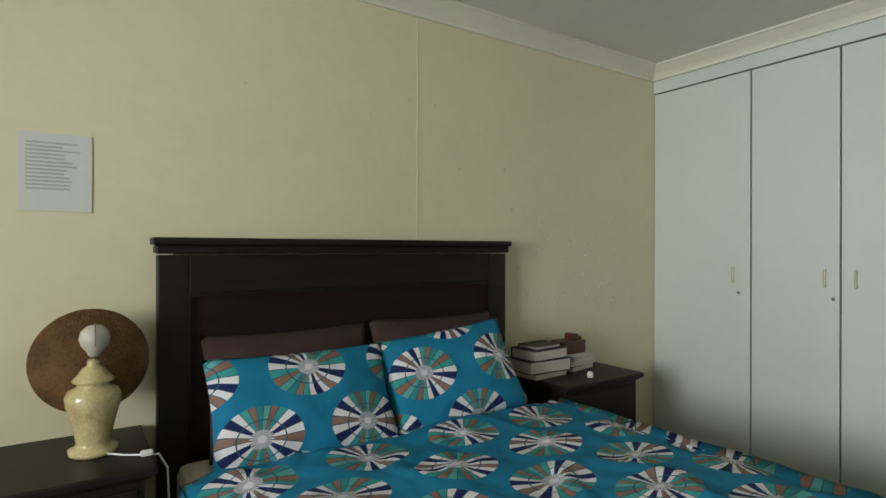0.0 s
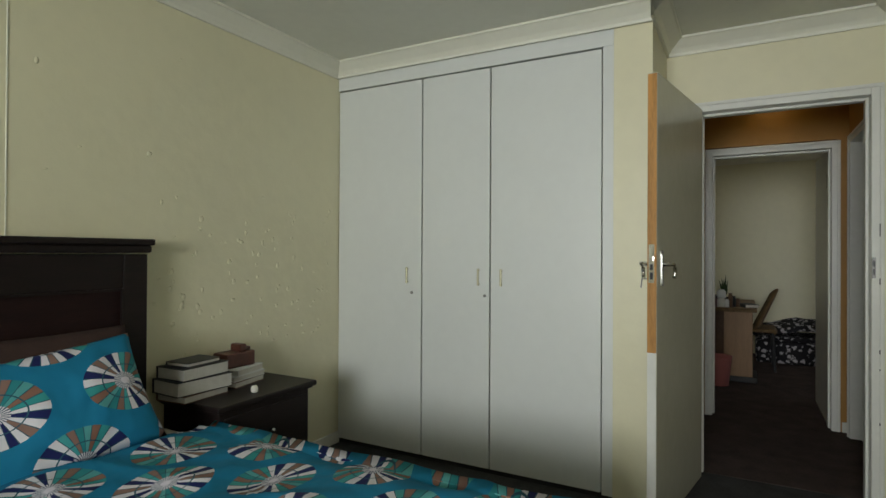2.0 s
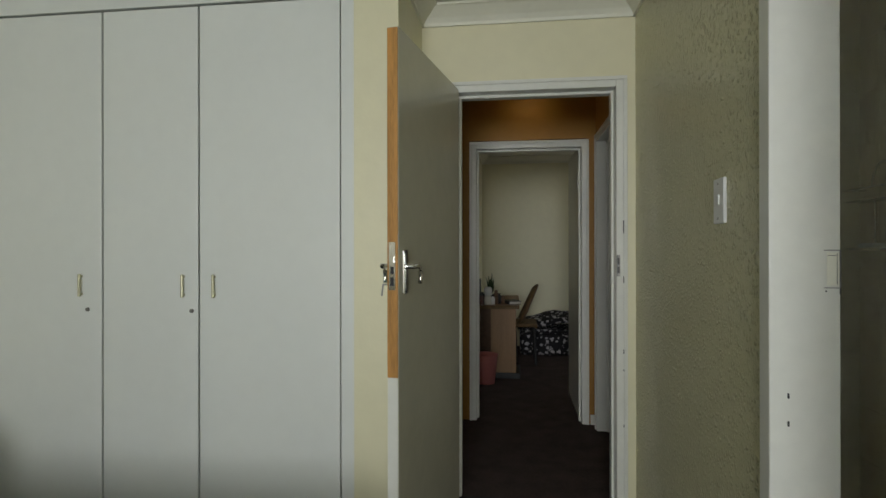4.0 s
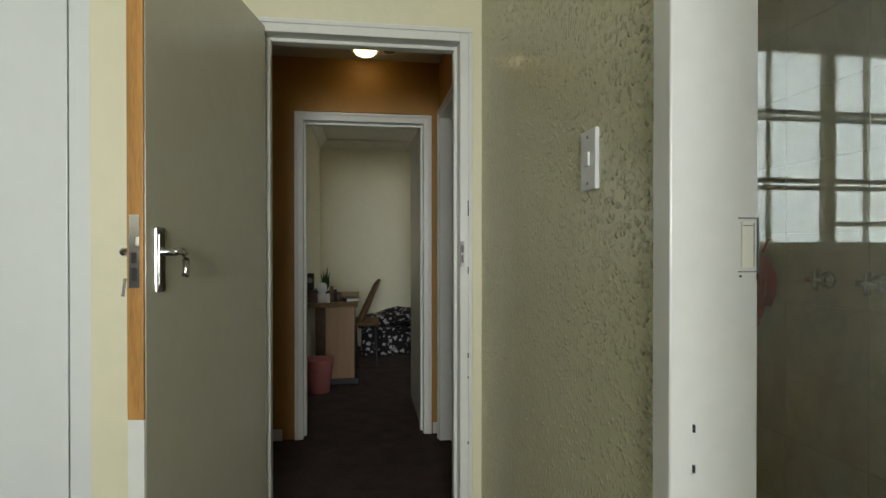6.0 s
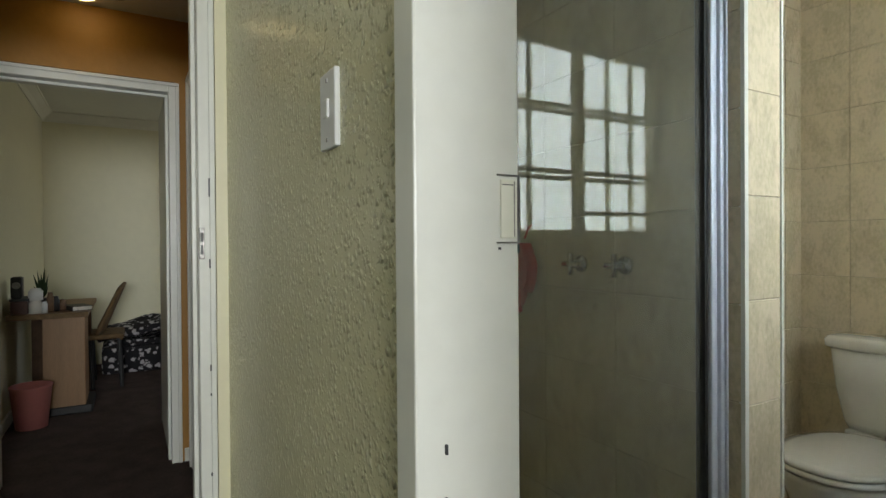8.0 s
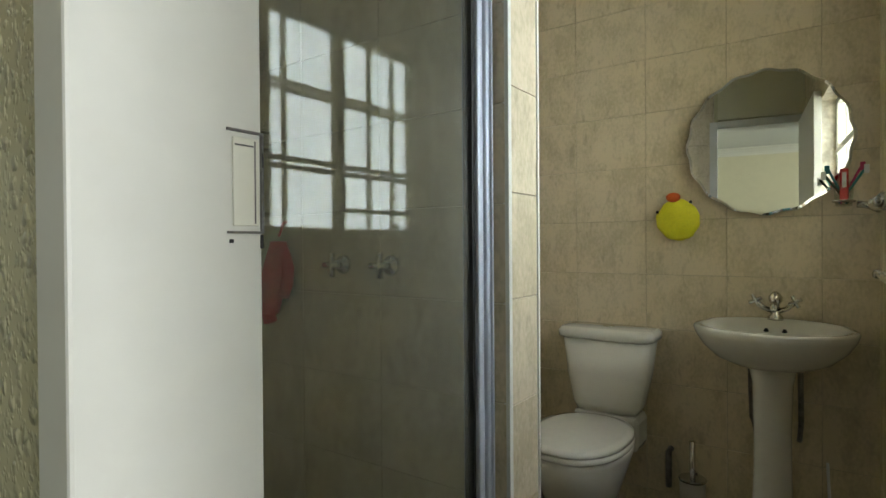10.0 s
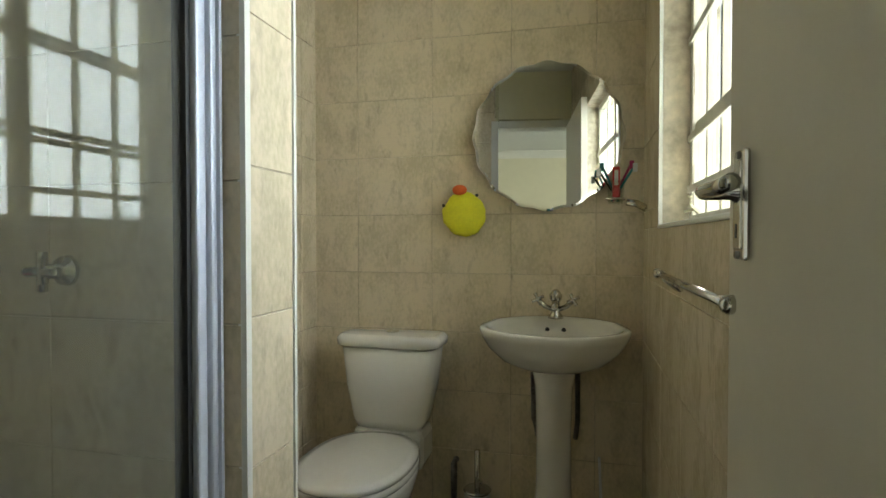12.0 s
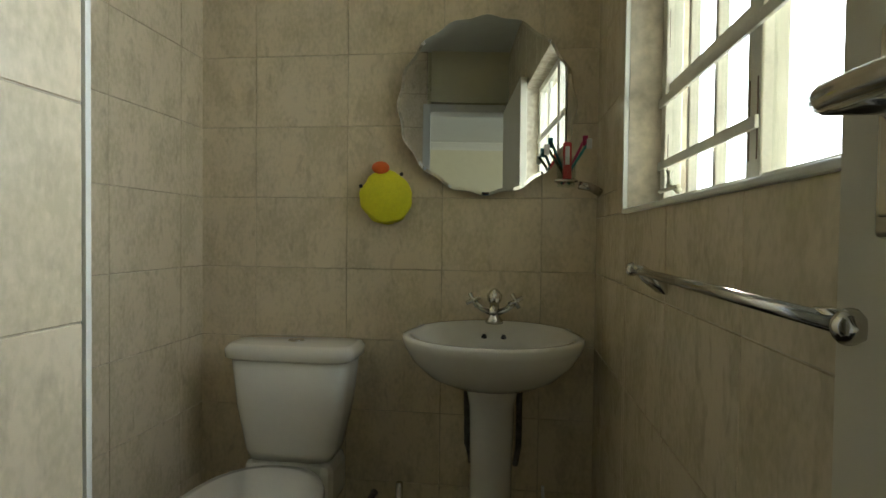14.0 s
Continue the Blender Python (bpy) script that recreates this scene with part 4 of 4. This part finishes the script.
# ---- shower ----
sh = thing("shower_screen", "framed glass shower screen with silver aluminium post", "shower screen")
pane = part("pane", box(GX - 0.003, SY + 0.05, 0.15, GX + 0.003, -1.25, 2.12), "glass", sh, "slightly hazy clear glass")
pane.visible_shadow = False
for a, b, d in ((SY + 0.004, SY + 0.03, 0.03), (SY + 0.03, SY + 0.052, 0.022), (-1.262, -1.240, 0.02)):
    part("post", box(GX - d, a, 0.14, GX + d, b, 2.15, 0.004), "alu", sh, "silver aluminium post")
part("post_rib", box(GX - 0.036, SY + 0.012, 0.14, GX - 0.03, SY + 0.018, 2.15), "alu", sh)
part("seal", box(GX - 0.012, SY + 0.053, 0.15, GX + 0.012, SY + 0.062, 2.12), "seal", sh)
part("top_rail", box(GX - 0.02, SY + 0.063, 2.12, GX + 0.02, -1.264, 2.15, 0.003), "alu", sh)
for tx in (3.545, 3.375):
    tp = thing("shower_tap", "chrome cross-head shower tap on tiled wall", "tap", "shower taps")
    rot = Matrix.Rotation(radians(-90), 4, "X")
    part("flange", lathe([(0.026, 0), (0.024, 0.008), (0.012, 0.012), (0.012, 0.045), (0, 0.046)], 20, m=rot, at=(tx, SY + 0.006, 1.08)), "chrome", tp, smooth=True)
    part("cross_head", tube([(tx - 0.032, SY + 0.05, 1.08), (tx + 0.032, SY + 0.05, 1.08)], 0.008, tube([(tx, SY + 0.05, 1.048), (tx, SY + 0.05, 1.112)], 0.008)), "chrome", tp, smooth=True)
hd = thing("overhead_shower", "chrome shower head on a bent arm", "shower head")
part("arm", tube([(3.60, SY + 0.006, 2.05), (3.60, SY + 0.10, 2.07), (3.60, SY + 0.17, 2.03)], 0.010), "chrome", hd, smooth=True)
part("rose", lathe([(0.012, 0.05), (0.02, 0.03), (0.055, 0.008), (0.057, 0), (0, -0.002)], 24, at=(3.60, SY + 0.18, 1.98)), "chrome", hd, smooth=True)
ck = thing("shower_caddy", "chrome wire basket with soap dish on tiled wall", "caddy")
yb, yf = SY + 0.012, SY + 0.10
for zz in (1.42, 1.47):
    part("wire", tube([(3.83, yb, zz), (3.85, yf, zz), (4.07, yf, zz), (4.09, yb, zz)], 0.004), "chrome", ck)
part("hoop", tube([(3.91 + 0.07 - 0.07 * math.cos(math.pi * k / 10), yb, 1.48 + 0.10 * math.sin(math.pi * k / 10)) for k in range(11)], 0.005), "chrome", ck)
for k in range(7):
    part("wire", tube([(3.86 + k * 0.035, yb, 1.42), (3.86 + k * 0.035, yf, 1.42)], 0.003), "chrome", ck)
part("rod", tube([(3.90, yb, 1.42), (3.90, yb, 1.22)], 0.004), "chrome", ck)
part("rod", tube([(4.03, yb, 1.42), (4.03, yb, 1.22)], 0.004), "chrome", ck)
part("dish", tube([(3.83, yb, 1.23), (3.85, yf, 1.225), (4.07, yf, 1.225), (4.09, yb, 1.23)], 0.005), "chrome", ck)
part("dish_base", box(3.86, yb, 1.221, 4.06, yf, 1.226), "chrome", ck)
tagged(part("soap", box(3.92, yb + 0.02, 1.2265, 4.02, yf - 0.01, 1.25, 0.01), "porcelain"), "white bar of soap in the caddy", "soap")
rs = thing("bath_sponge", "red lobster-shaped sponge hanging on the tiles", "sponge")
part("body", loft([(0.93, 3.815, SY + 0.036, 0.018, 0.016, 2), (0.95, 3.82, SY + 0.036, 0.032, 0.024, 2.2), (1.0, 3.815, SY + 0.036, 0.040, 0.028, 2.2), (1.06, 3.80, SY + 0.036, 0.046, 0.028, 2.2), (1.11, 3.785, SY + 0.036, 0.040, 0.026, 2.2), (1.145, 3.785, SY + 0.036, 0.026, 0.02, 2)]), "red", rs, smooth=True)
part("claw", tube([(3.765, SY + 0.035, 1.12), (3.742, SY + 0.035, 1.07), (3.748, SY + 0.035, 1.02), (3.765, SY + 0.035, 0.985)], 0.017), "red", rs, smooth=True)
part("claw", tube([(3.835, SY + 0.035, 1.0), (3.845, SY + 0.035, 0.95), (3.825, SY + 0.035, 0.905)], 0.02), "red", rs, smooth=True)
part("loop", tube([(3.79, SY + 0.03, 1.16), (3.785, SY + 0.015, 1.20), (3.78, SY + 0.006, 1.205)], 0.004), "red", rs)

# ---- bathroom window ----
wn = thing("window_1", "cream steel casement window with burglar bars", "window", kind="structure")
FXW = 2.235
for y0, y1 in ((WY0, WY0 + 0.03), (WY1 - 0.03, WY1), (-2.445, -2.40)):
    part("window_frame", box(FXW - 0.018, y0, WZ0, FXW + 0.018, y1, WZ1, 0.003), "burglar", wn)
for z0, z1 in ((WZ0, WZ0 + 0.03), (WZ1 - 0.03, WZ1)):
    for ya, yb_ in ((WY0 + 0.03, -2.445), (-2.40, WY1 - 0.03)):
        part("window_frame", box(FXW - 0.017, ya, z0, FXW + 0.017, yb_, z1, 0.003), "burglar", wn)
for z in (1.43, 1.69):
    for ya, yb_ in ((WY0 + 0.03, -2.445), (-2.40, WY1 - 0.03)):
        part("glazing_bar", box(FXW - 0.010, ya, z - 0.009, FXW + 0.010, yb_, z + 0.009, 0.002), "burglar", wn)
for y in (-2.73, -2.59, -2.17):
    part("glazing_bar", box(FXW - 0.009, y - 0.007, WZ0 + 0.03, FXW + 0.0095, y + 0.007, WZ1 - 0.03, 0.002), "burglar", wn)
for z, end in ((1.265, -2.402), (1.40, WY1 - 0.002), (1.66, WY1 - 0.002)):
    part("burglar_bar", box(FXW + 0.0185, WY0 + 0.002, z - 0.009, FXW + 0.0245, end, z + 0.009, 0.001), "burglar", wn)
for y in (-2.83, -2.435, -2.41, -1.99):
    part("rust_streak", boxes((FXW + 0.018, y, WZ0 + 0.05, FXW + 0.0188, y + 0.003, WZ0 + 0.16), (FXW + 0.018, y, WZ0 + 0.34, FXW + 0.0188, y + 0.002, WZ0 + 0.42)), "brown", wn)
pn = part("pane", boxes((FXW - 0.003, WY0 + 0.03, WZ0 + 0.03, FXW + 0.003, -2.445, WZ1 - 0.03), (FXW - 0.003, -2.40, WZ0 + 0.03, FXW + 0.003, WY1 - 0.03, WZ1 - 0.03)), "clear", wn)
pn.visible_shadow = False
part("window_sill", box(FXW + 0.019, WY0 + 0.001, WZ0 - 0.004, WX + 0.012, WY1, WZ0 + 0.006, 0.003), "trim", wn)
part("latch", tube([(FXW + 0.03, -2.70, WZ0 + 0.03), (FXW + 0.05, -2.70, WZ0 + 0.045), (FXW + 0.05, -2.70, WZ0 + 0.07)], 0.006, tube([(FXW + 0.05, -2.76, WZ0 + 0.035), (FXW + 0.05, -2.64, WZ0 + 0.035)], 0.004)), "brass", wn)

# ---- basin ----
bs = thing("pedestal_basin", "white porcelain basin on a pedestal", "basin")
cx, cy, zr = 2.620, -3.06, 0.852
bm = bmesh.new()
prof = [(0.07, -0.135), (0.11, -0.128), (0.16, -0.105), (0.20, -0.066), (0.222, -0.028), (0.228, -0.008), (0.224, 0.0), (0.205, 0.0), (0.195, -0.01), (0.16, -0.06), (0.10, -0.10), (0.03, -0.115)]
rings = []
for r, zz in prof:
    ring = []
    for k in range(48):
        a = 2 * math.pi * k / 48
        X, Y = r * 1.04 * math.cos(a), 0.85 * r * math.sin(a)
        Y = max(Y, -0.85 * r) if Y < 0 else min(Y * 1.25, 0.235 if r > 0.19 else 0.10)
        ring.append(bm.verts.new((cx + X, cy - Y, zr + zz + (0.004 if Y > 0.10 and r > 0.19 else 0))))
    rings.append(ring)
for a, b in zip(rings, rings[1:]):
    for k in range(48):
        bm.faces.new((a[k], a[(k + 1) % 48], b[(k + 1) % 48], b[k]))
bm.faces.new(rings[-1])
bm.faces.new(rings[0])
part("bowl", bm, "porcelain", bs, smooth=True)
part("pedestal", lathe([(0.085, 0.013), (0.088, 0.03), (0.066, 0.10), (0.056, 0.35), (0.055, 0.50), (0.060, 0.66), (0.072, 0.722)], 32, at=(cx, cy - 0.03, 0)), "porcelain", bs, smooth=True)
for dx in (-0.028, 0.028):
    part("overflow", loft([(zr - 0.043, cx + dx, cy - 0.150, 0.004, 0.004, 2), (zr - 0.034, cx + dx, cy - 0.150, 0.009, 0.008, 2), (zr - 0.025, cx + dx, cy - 0.150, 0.004, 0.004, 2)], steps=12), "black", bs)
for dx in (-0.075, 0.075):
    part("supply_pipe", tube([(cx + dx, cy - 0.12, 0.72), (cx + dx, cy - 0.17, 0.5), (cx + dx * 0.9, cy - 0.235, 0.42)], 0.009), "steel", bs)
tp = thing("basin_mixer", "chrome cross-head mixer tap on the basin", "tap")
ty = cy - 0.16
part("body", lathe([(0.026, 0.874), (0.024, 0.884), (0.015, 0.895), (0.014, 0.93), (0.021, 0.940), (0.022, 0.955), (0.014, 0.968), (0.006, 0.974), (0, 0.976)], 22, at=(cx, ty, -0.016)), "chrome", tp, smooth=True)
part("spout", tube([(cx, ty, 0.893), (cx, ty + 0.06, 0.918), (cx, ty + 0.10, 0.903)], 0.011), "chrome", tp, smooth=True)
for s in (-1, 1):
    part("arm", tube([(cx, ty, 0.885), (cx + s * 0.035, ty + 0.012, 0.90), (cx + s * 0.055, ty + 0.02, 0.92)], 0.009), "chrome", tp, smooth=True)
    q = Vector((cx + s * 0.06, ty + 0.022, 0.926))
    part("cross_head", tube([q + Vector((-0.02, 0, 0.01)), q + Vector((0.02, 0, -0.01))], 0.006, tube([q + Vector((-0.01, 0, -0.02)), q + Vector((0.01, 0, 0.02))], 0.006)), "chrome", tp, smooth=True)


# ---- toilet ----
to = thing("toilet", "white close-coupled porcelain toilet with closed seat", "toilet")
TX = 3.212
part("tank", loft([(0.448, TX, -3.215, 0.126, 0.075, 5), (0.475, TX, -3.215, 0.138, 0.08, 5), (0.60, TX, -3.215, 0.165, 0.086, 5), (0.745, TX, -3.215, 0.182, 0.09, 5)]), "porcelain", to, smooth=True)
part("tank_lid", loft([(0.742, TX, -3.213, 0.184, 0.092, 6), (0.748, TX, -3.213, 0.196, 0.096, 6), (0.772, TX, -3.213, 0.198, 0.097, 6), (0.785, TX, -3.213, 0.187, 0.088, 6), (0.788, TX, -3.213, 0.18, 0.078, 6)]), "porcelain", to, smooth=True)
part("flush_button", lathe([(0.024, 0.787), (0.023, 0.793), (0.018, 0.794), (0, 0.794)], 24, at=(TX, -3.21, 0)), "chrome", to, smooth=True)
part("bowl", loft([(0.013, TX, -2.93, 0.11, 0.20, 2.6), (0.05, TX, -2.93, 0.105, 0.19, 2.5), (0.20, TX, -2.92, 0.11, 0.19, 2.4), (0.30, TX, -2.90, 0.15, 0.23, 2.3), (0.385, TX, -2.89, 0.175, 0.25, 2.3), (0.405, TX, -2.89, 0.172, 0.247, 2.3)]), "porcelain", to, smooth=True)
part("shelf", box(TX - 0.135, -3.30, 0.30, TX + 0.135, -3.128, 0.448, 0.03), "porcelain", to, smooth=False)
part("seat", loft([(0.408, TX, -2.88, 0.178, 0.243, 2.3), (0.414, TX, -2.88, 0.182, 0.246, 2.3), (0.425, TX, -2.88, 0.178, 0.243, 2.3)]), "porcelain", to, smooth=True)
part("seat_lid", loft([(0.429, TX, -2.88, 0.176, 0.241, 2.3), (0.434, TX, -2.88, 0.181, 0.245, 2.3), (0.446, TX, -2.88, 0.176, 0.24, 2.3), (0.450, TX, -2.88, 0.15, 0.21, 2.3)]), "porcelain", to, smooth=True)
part("supply_valve", tube([(2.99, BY + 0.01, 0.30), (2.99, BY + 0.05, 0.30), (2.99, BY + 0.05, 0.16)], 0.012), "steel", to, smooth=True)

# ---- bathroom accessories ----
tb = thing("toilet_brush", "toilet brush in a glass wall holder", "brush")
part("handle", tube([(2.90, BY + 0.06, 0.20), (2.90, BY + 0.06, 0.36)], 0.011), "chrome", tb, smooth=True)
part("ring", lathe([(0.05, 0.21), (0.052, 0.216), (0.048, 0.22)], 24, at=(2.90, BY + 0.06, 0)), "chrome", tb)
part("cup", lathe([(0.045, 0.08), (0.047, 0.21), (0.044, 0.21), (0.042, 0.085)], 24, at=(2.90, BY + 0.06, 0)), "bulb", tb, smooth=True)
part("bracket", box(2.89, BY + 0.005, 0.205, 2.91, BY + 0.02, 0.225), "chrome", tb)

mi = thing("wall_mirror", "round frameless wall mirror with a scalloped edge", "mirror")
mx, mz, mr = 2.654, 1.498, 0.268
bm = bmesh.new()
ra, rb, rc = [], [], []
for k in range(160):
    a = 2 * math.pi * k / 160
    r = mr - 0.004 + 0.004 * math.cos(a * 16)
    for lst, rr, yy in ((ra, r, BY + 0.016), (rb, r, BY + 0.020), (rc, r - 0.009, BY + 0.0208)):
        lst.append(bm.verts.new((mx + rr * math.cos(a), yy, mz + rr * math.sin(a))))
for a, b in ((ra, rb), (rb, rc)):
    for k in range(160):
        bm.faces.new((a[k], a[(k + 1) % 160], b[(k + 1) % 160], b[k]))
bm.faces.new(rc)
TURN = Matrix.Translation((mx, BY + 0.030, 0)) @ Matrix.Rotation(radians(3.9), 4, "Z") @ Matrix.Translation((0, 0, mz)) @ Matrix.Rotation(radians(0.9), 4, "X") @ Matrix.Translation((-mx, -BY - 0.010, -mz))
part("glass", bm, "mirror", mi).matrix_world = TURN
bm = bmesh.new()
q = [bm.verts.new((mx + (mr - 0.003 + 0.004 * math.cos(2 * math.pi * k / 10)) * math.cos(2 * math.pi * k / 160), yy, mz + (mr - 0.003 + 0.004 * math.cos(2 * math.pi * k / 10)) * math.sin(2 * math.pi * k / 160))) for yy in (BY + 0.006, BY + 0.0155) for k in range(160)]
for k in range(160):
    bm.faces.new((q[k], q[(k + 1) % 160], q[160 + (k + 1) % 160], q[160 + k]))
part("backing", bm, "steel", mi).matrix_world = TURN
part("hanger", box(mx - 0.03, BY + 0.003, mz + 0.05, mx + 0.03, BY + 0.035, mz + 0.09), "steel", mi)

du = thing("duck_toy", "yellow cloth duck with orange beak on tiles", "toy")
bm = bmesh.new()
bmesh.ops.create_uvsphere(bm, u_segments=28, v_segments=18, radius=1)
for v in bm.verts:
    c = v.co.copy()
    n = 1 + 0.10 * noise.noise(c * 2.2) + 0.05 * abs(noise.noise(c * 4.5)) - 0.03
    v.co = Vector((2.953 + c.x * 0.082 * n, BY + 0.045 + c.y * 0.038 * n, 1.222 + c.z * 0.082 * n))
part("body", bm, "yellow", du, smooth=True)
bm = bmesh.new()
bmesh.ops.create_uvsphere(bm, u_segments=18, v_segments=12, radius=1)
for v in bm.verts:
    v.co = Vector((2.968 + v.co.x * 0.027, BY + 0.055 + v.co.y * 0.02, 1.312 + v.co.z * 0.019))
part("beak", bm, "orange", du, smooth=True)
part("eye", lathe([(0.006, 0), (0.003, 0.003)], 12, m=Matrix.Rotation(radians(-90), 4, "X"), at=(2.90, BY + 0.075, 1.29)), "black", du)
part("eye", lathe([(0.006, 0), (0.003, 0.003)], 12, m=Matrix.Rotation(radians(-90), 4, "X"), at=(3.025, BY + 0.07, 1.255)), "black", du)

th = thing("toothbrush_holder", "clear tumbler in a chrome wall bracket", "holder")
hx, hy2 = 2.43, -3.20
part("bracket", tube([(WX + 0.007, hy2 - 0.01, 1.235), (2.36, hy2, 1.25), (2.39, hy2, 1.255)], 0.012), "chrome", th, smooth=True)
part("ring", lathe([(0.03, 1.262), (0.034, 1.266), (0.03, 1.27)], 24, at=(hx - 0.005, hy2, 0)), "chrome", th, smooth=True)
part("tumbler", lathe([(0.024, 1.25), (0.029, 1.33), (0.027, 1.33), (0.022, 1.255)], 24, at=(hx - 0.005, hy2, 0)), "clear", th, smooth=True)
for k, (c, dx, dy, hh) in enumerate((("teal", 0.045, 0.0, 0.12), ("green", 0.055, 0.01, 0.10), ("magenta", -0.05, 0.0, 0.125), ("teal", -0.06, 0.01, 0.115))):
    tbx = thing("toothbrush", "coloured plastic toothbrush leaning in a tumbler", "toothbrush", "toothbrushes in the tumbler")
    p0, p1 = Vector((hx - 0.005 - dx * 0.2, hy2, 1.258)), Vector((hx - 0.005 + dx, hy2 + dy, 1.26 + hh))
    part("handle", tube([p0, p1], 0.004), c, tbx, smooth=True)
    part("bristles", box(p1.x - 0.007, p1.y, p1.z - 0.022, p1.x + 0.007, p1.y + 0.012, p1.z + 0.006, 0.002), "cable" if k % 2 else c, tbx)
tt = thing("toothpaste_tube", "red toothpaste tube standing in the tumbler", "toothpaste")
part("body", box(hx - 0.018, hy2 + 0.006, 1.262, hx + 0.006, hy2 + 0.018, 1.372, 0.004), "redplastic", tt)
part("band", box(hx - 0.012, hy2 + 0.0185, 1.31, hx, hy2 + 0.0195, 1.36), "cable", tt)

tr = thing("towel_rail", "chrome towel rail on the tiled wall", "towel rail")
ry = 2.368
part("bar", tube([(ry, -2.60, 1.055), (ry, -2.0, 1.055)], 0.0065), "chrome", tr, smooth=True)
for y, k in ((-2.56, 1.0), (-2.015, 0.55)):
    part("bracket", loft([(1.055 - 0.035 * k, WX + 0.010, y, 0.006 * k, 0.03 * k, 2.2), (1.055 - 0.015 * k, WX + 0.022, y, 0.020 * k, 0.028 * k, 2.2), (1.064, ry, y, 0.010, 0.011, 2.2)]), "chrome", tr, smooth=True)
for y in (-2.605, -1.995):
    part("knob", lathe([(0.0, -0.010), (0.008, -0.008), (0.012, 0), (0.008, 0.008), (0, 0.010)], 20, m=Matrix.Rotation(radians(90), 4, "X"), at=(ry, y, 1.055)), "chrome", tr, smooth=True)
tagged(part("white_stick", tube([(2.47, BY + 0.02, 0.36), (2.455, BY + 0.05, 0.02)], 0.005), "cable"), "thin white plastic stick leaning on the tiles", "stick")
structure("trim_pier", boxes((PX - 0.006, SY - 0.158, 0.013, PX + 0.004, SY - 0.150, CEIL), (PX - 0.008, SY - 0.012, 0.013, PX + 0.006, SY + 0.002, CEIL), (WX - 0.002, WY0 - 0.008, WZ0, WX + 0.009, WY0, WZ1)), "trim", "white plastic tile edging strips", "trim")

# ---- wall tiles, each a piece of its wall ----
TILE = {}


def tile(parent, w, h, m):
    key = (round(w, 3), round(h, 3))
    if key not in TILE:
        bm = bmesh.new()
        a = [bm.verts.new((x, 0, z)) for x, z in ((0, 0), (w, 0), (w, h), (0, h))]
        b = [bm.verts.new((x, 0.0025, z)) for x, z in ((0.001, 0.001), (w - 0.001, 0.001), (w - 0.001, h - 0.001), (0.001, h - 0.001))]
        for k in range(4):
            bm.faces.new((a[k], a[(k + 1) % 4], b[(k + 1) % 4], b[k]))
        bm.faces.new(b)
        bmesh.ops.recalc_face_normals(bm, faces=bm.faces)
        me = bpy.data.meshes.new("tile")
        bm.to_mesh(me)
        bm.free()
        me.materials.append(M["tile"])
        TILE[key] = me
    ob = new("tile", TILE[key])
    ob.parent = parent
    ob.matrix_world = m


def tiled(parent, origin, turn, u0, u1, z0, z1, ju, jz=1.225, w=0.301, h=0.2225, hole=None, gap=0.0015):
    """Tiles from u0 to u1 along the wall and z0 to z1; joints pass through ju and jz; the local y of the pose is the way out of the wall."""
    base = pose(*origin, 0, 0, turn)
    def cuts(a, b, j, s):
        k = math.ceil((a - j) / s - 1e-6)
        c = [a]
        while j + k * s < b - 0.012:
            if j + k * s > a + 0.012:
                c.append(j + k * s)
            k += 1
        return c + [b]
    us, zs = cuts(u0, u1, ju, w), cuts(z0, z1, jz, h)
    if hole:
        us = sorted(set([u for u in us if not any(abs(u - e) < 0.02 for e in hole[:2])] + list(hole[:2])))
        zs = sorted(set([z for z in zs if not any(abs(z - e) < 0.02 for e in hole[2:])] + list(hole[2:])))
    for a, b in zip(us, us[1:]):
        for c, d in zip(zs, zs[1:]):
            if hole and hole[0] - 1e-4 <= a and b <= hole[1] + 1e-4 and hole[2] - 1e-4 <= c and d <= hole[3] + 1e-4:
                continue
            tile(parent, b - a - gap, d - c - gap, base @ pose(a + gap / 2, 0, c + gap / 2))


ob_ = bpy.data.objects
tiled(ob_["wall_bath_back"], (WX, BY, 0), 0, 0, 3.573 - WX, 0.013, 2.39, 3.388 - WX)
tiled(ob_["wall_nook"], (3.573, BY, 0), 90, 0, SY - 0.15 - BY, 0.013, 2.39, 0.12)
tiled(ob_["wall_bath_west"], (WX, -1.262, 0), -90, 0, -1.262 - BY, 0.013, 2.39, 0.10, hole=(-1.262 - WY1, -1.262 - WY0, WZ0, WZ1))
tiled(ob_["wall_shower_south"], (PX, SY - 0.15, 0), 90, 0, 0.15, 0.013, 2.39, 0.5, jz=1.248, h=0.24)
tiled(ob_["wall_shower_south"], (PX, SY, 0), 0, 0, 4.15 - PX, 0.013, 2.39, 0.37, jz=1.0)
tiled(ob_["wall_shower_east"], (4.15, SY, 0), 90, 0, -1.236 - SY, 0.013, 2.39, 0.2)
tiled(ob_["wall_bath_north"], (4.15, -1.236, 0), 180, 0, 4.15 - 2.87, 0.013, 2.39, 0.2)
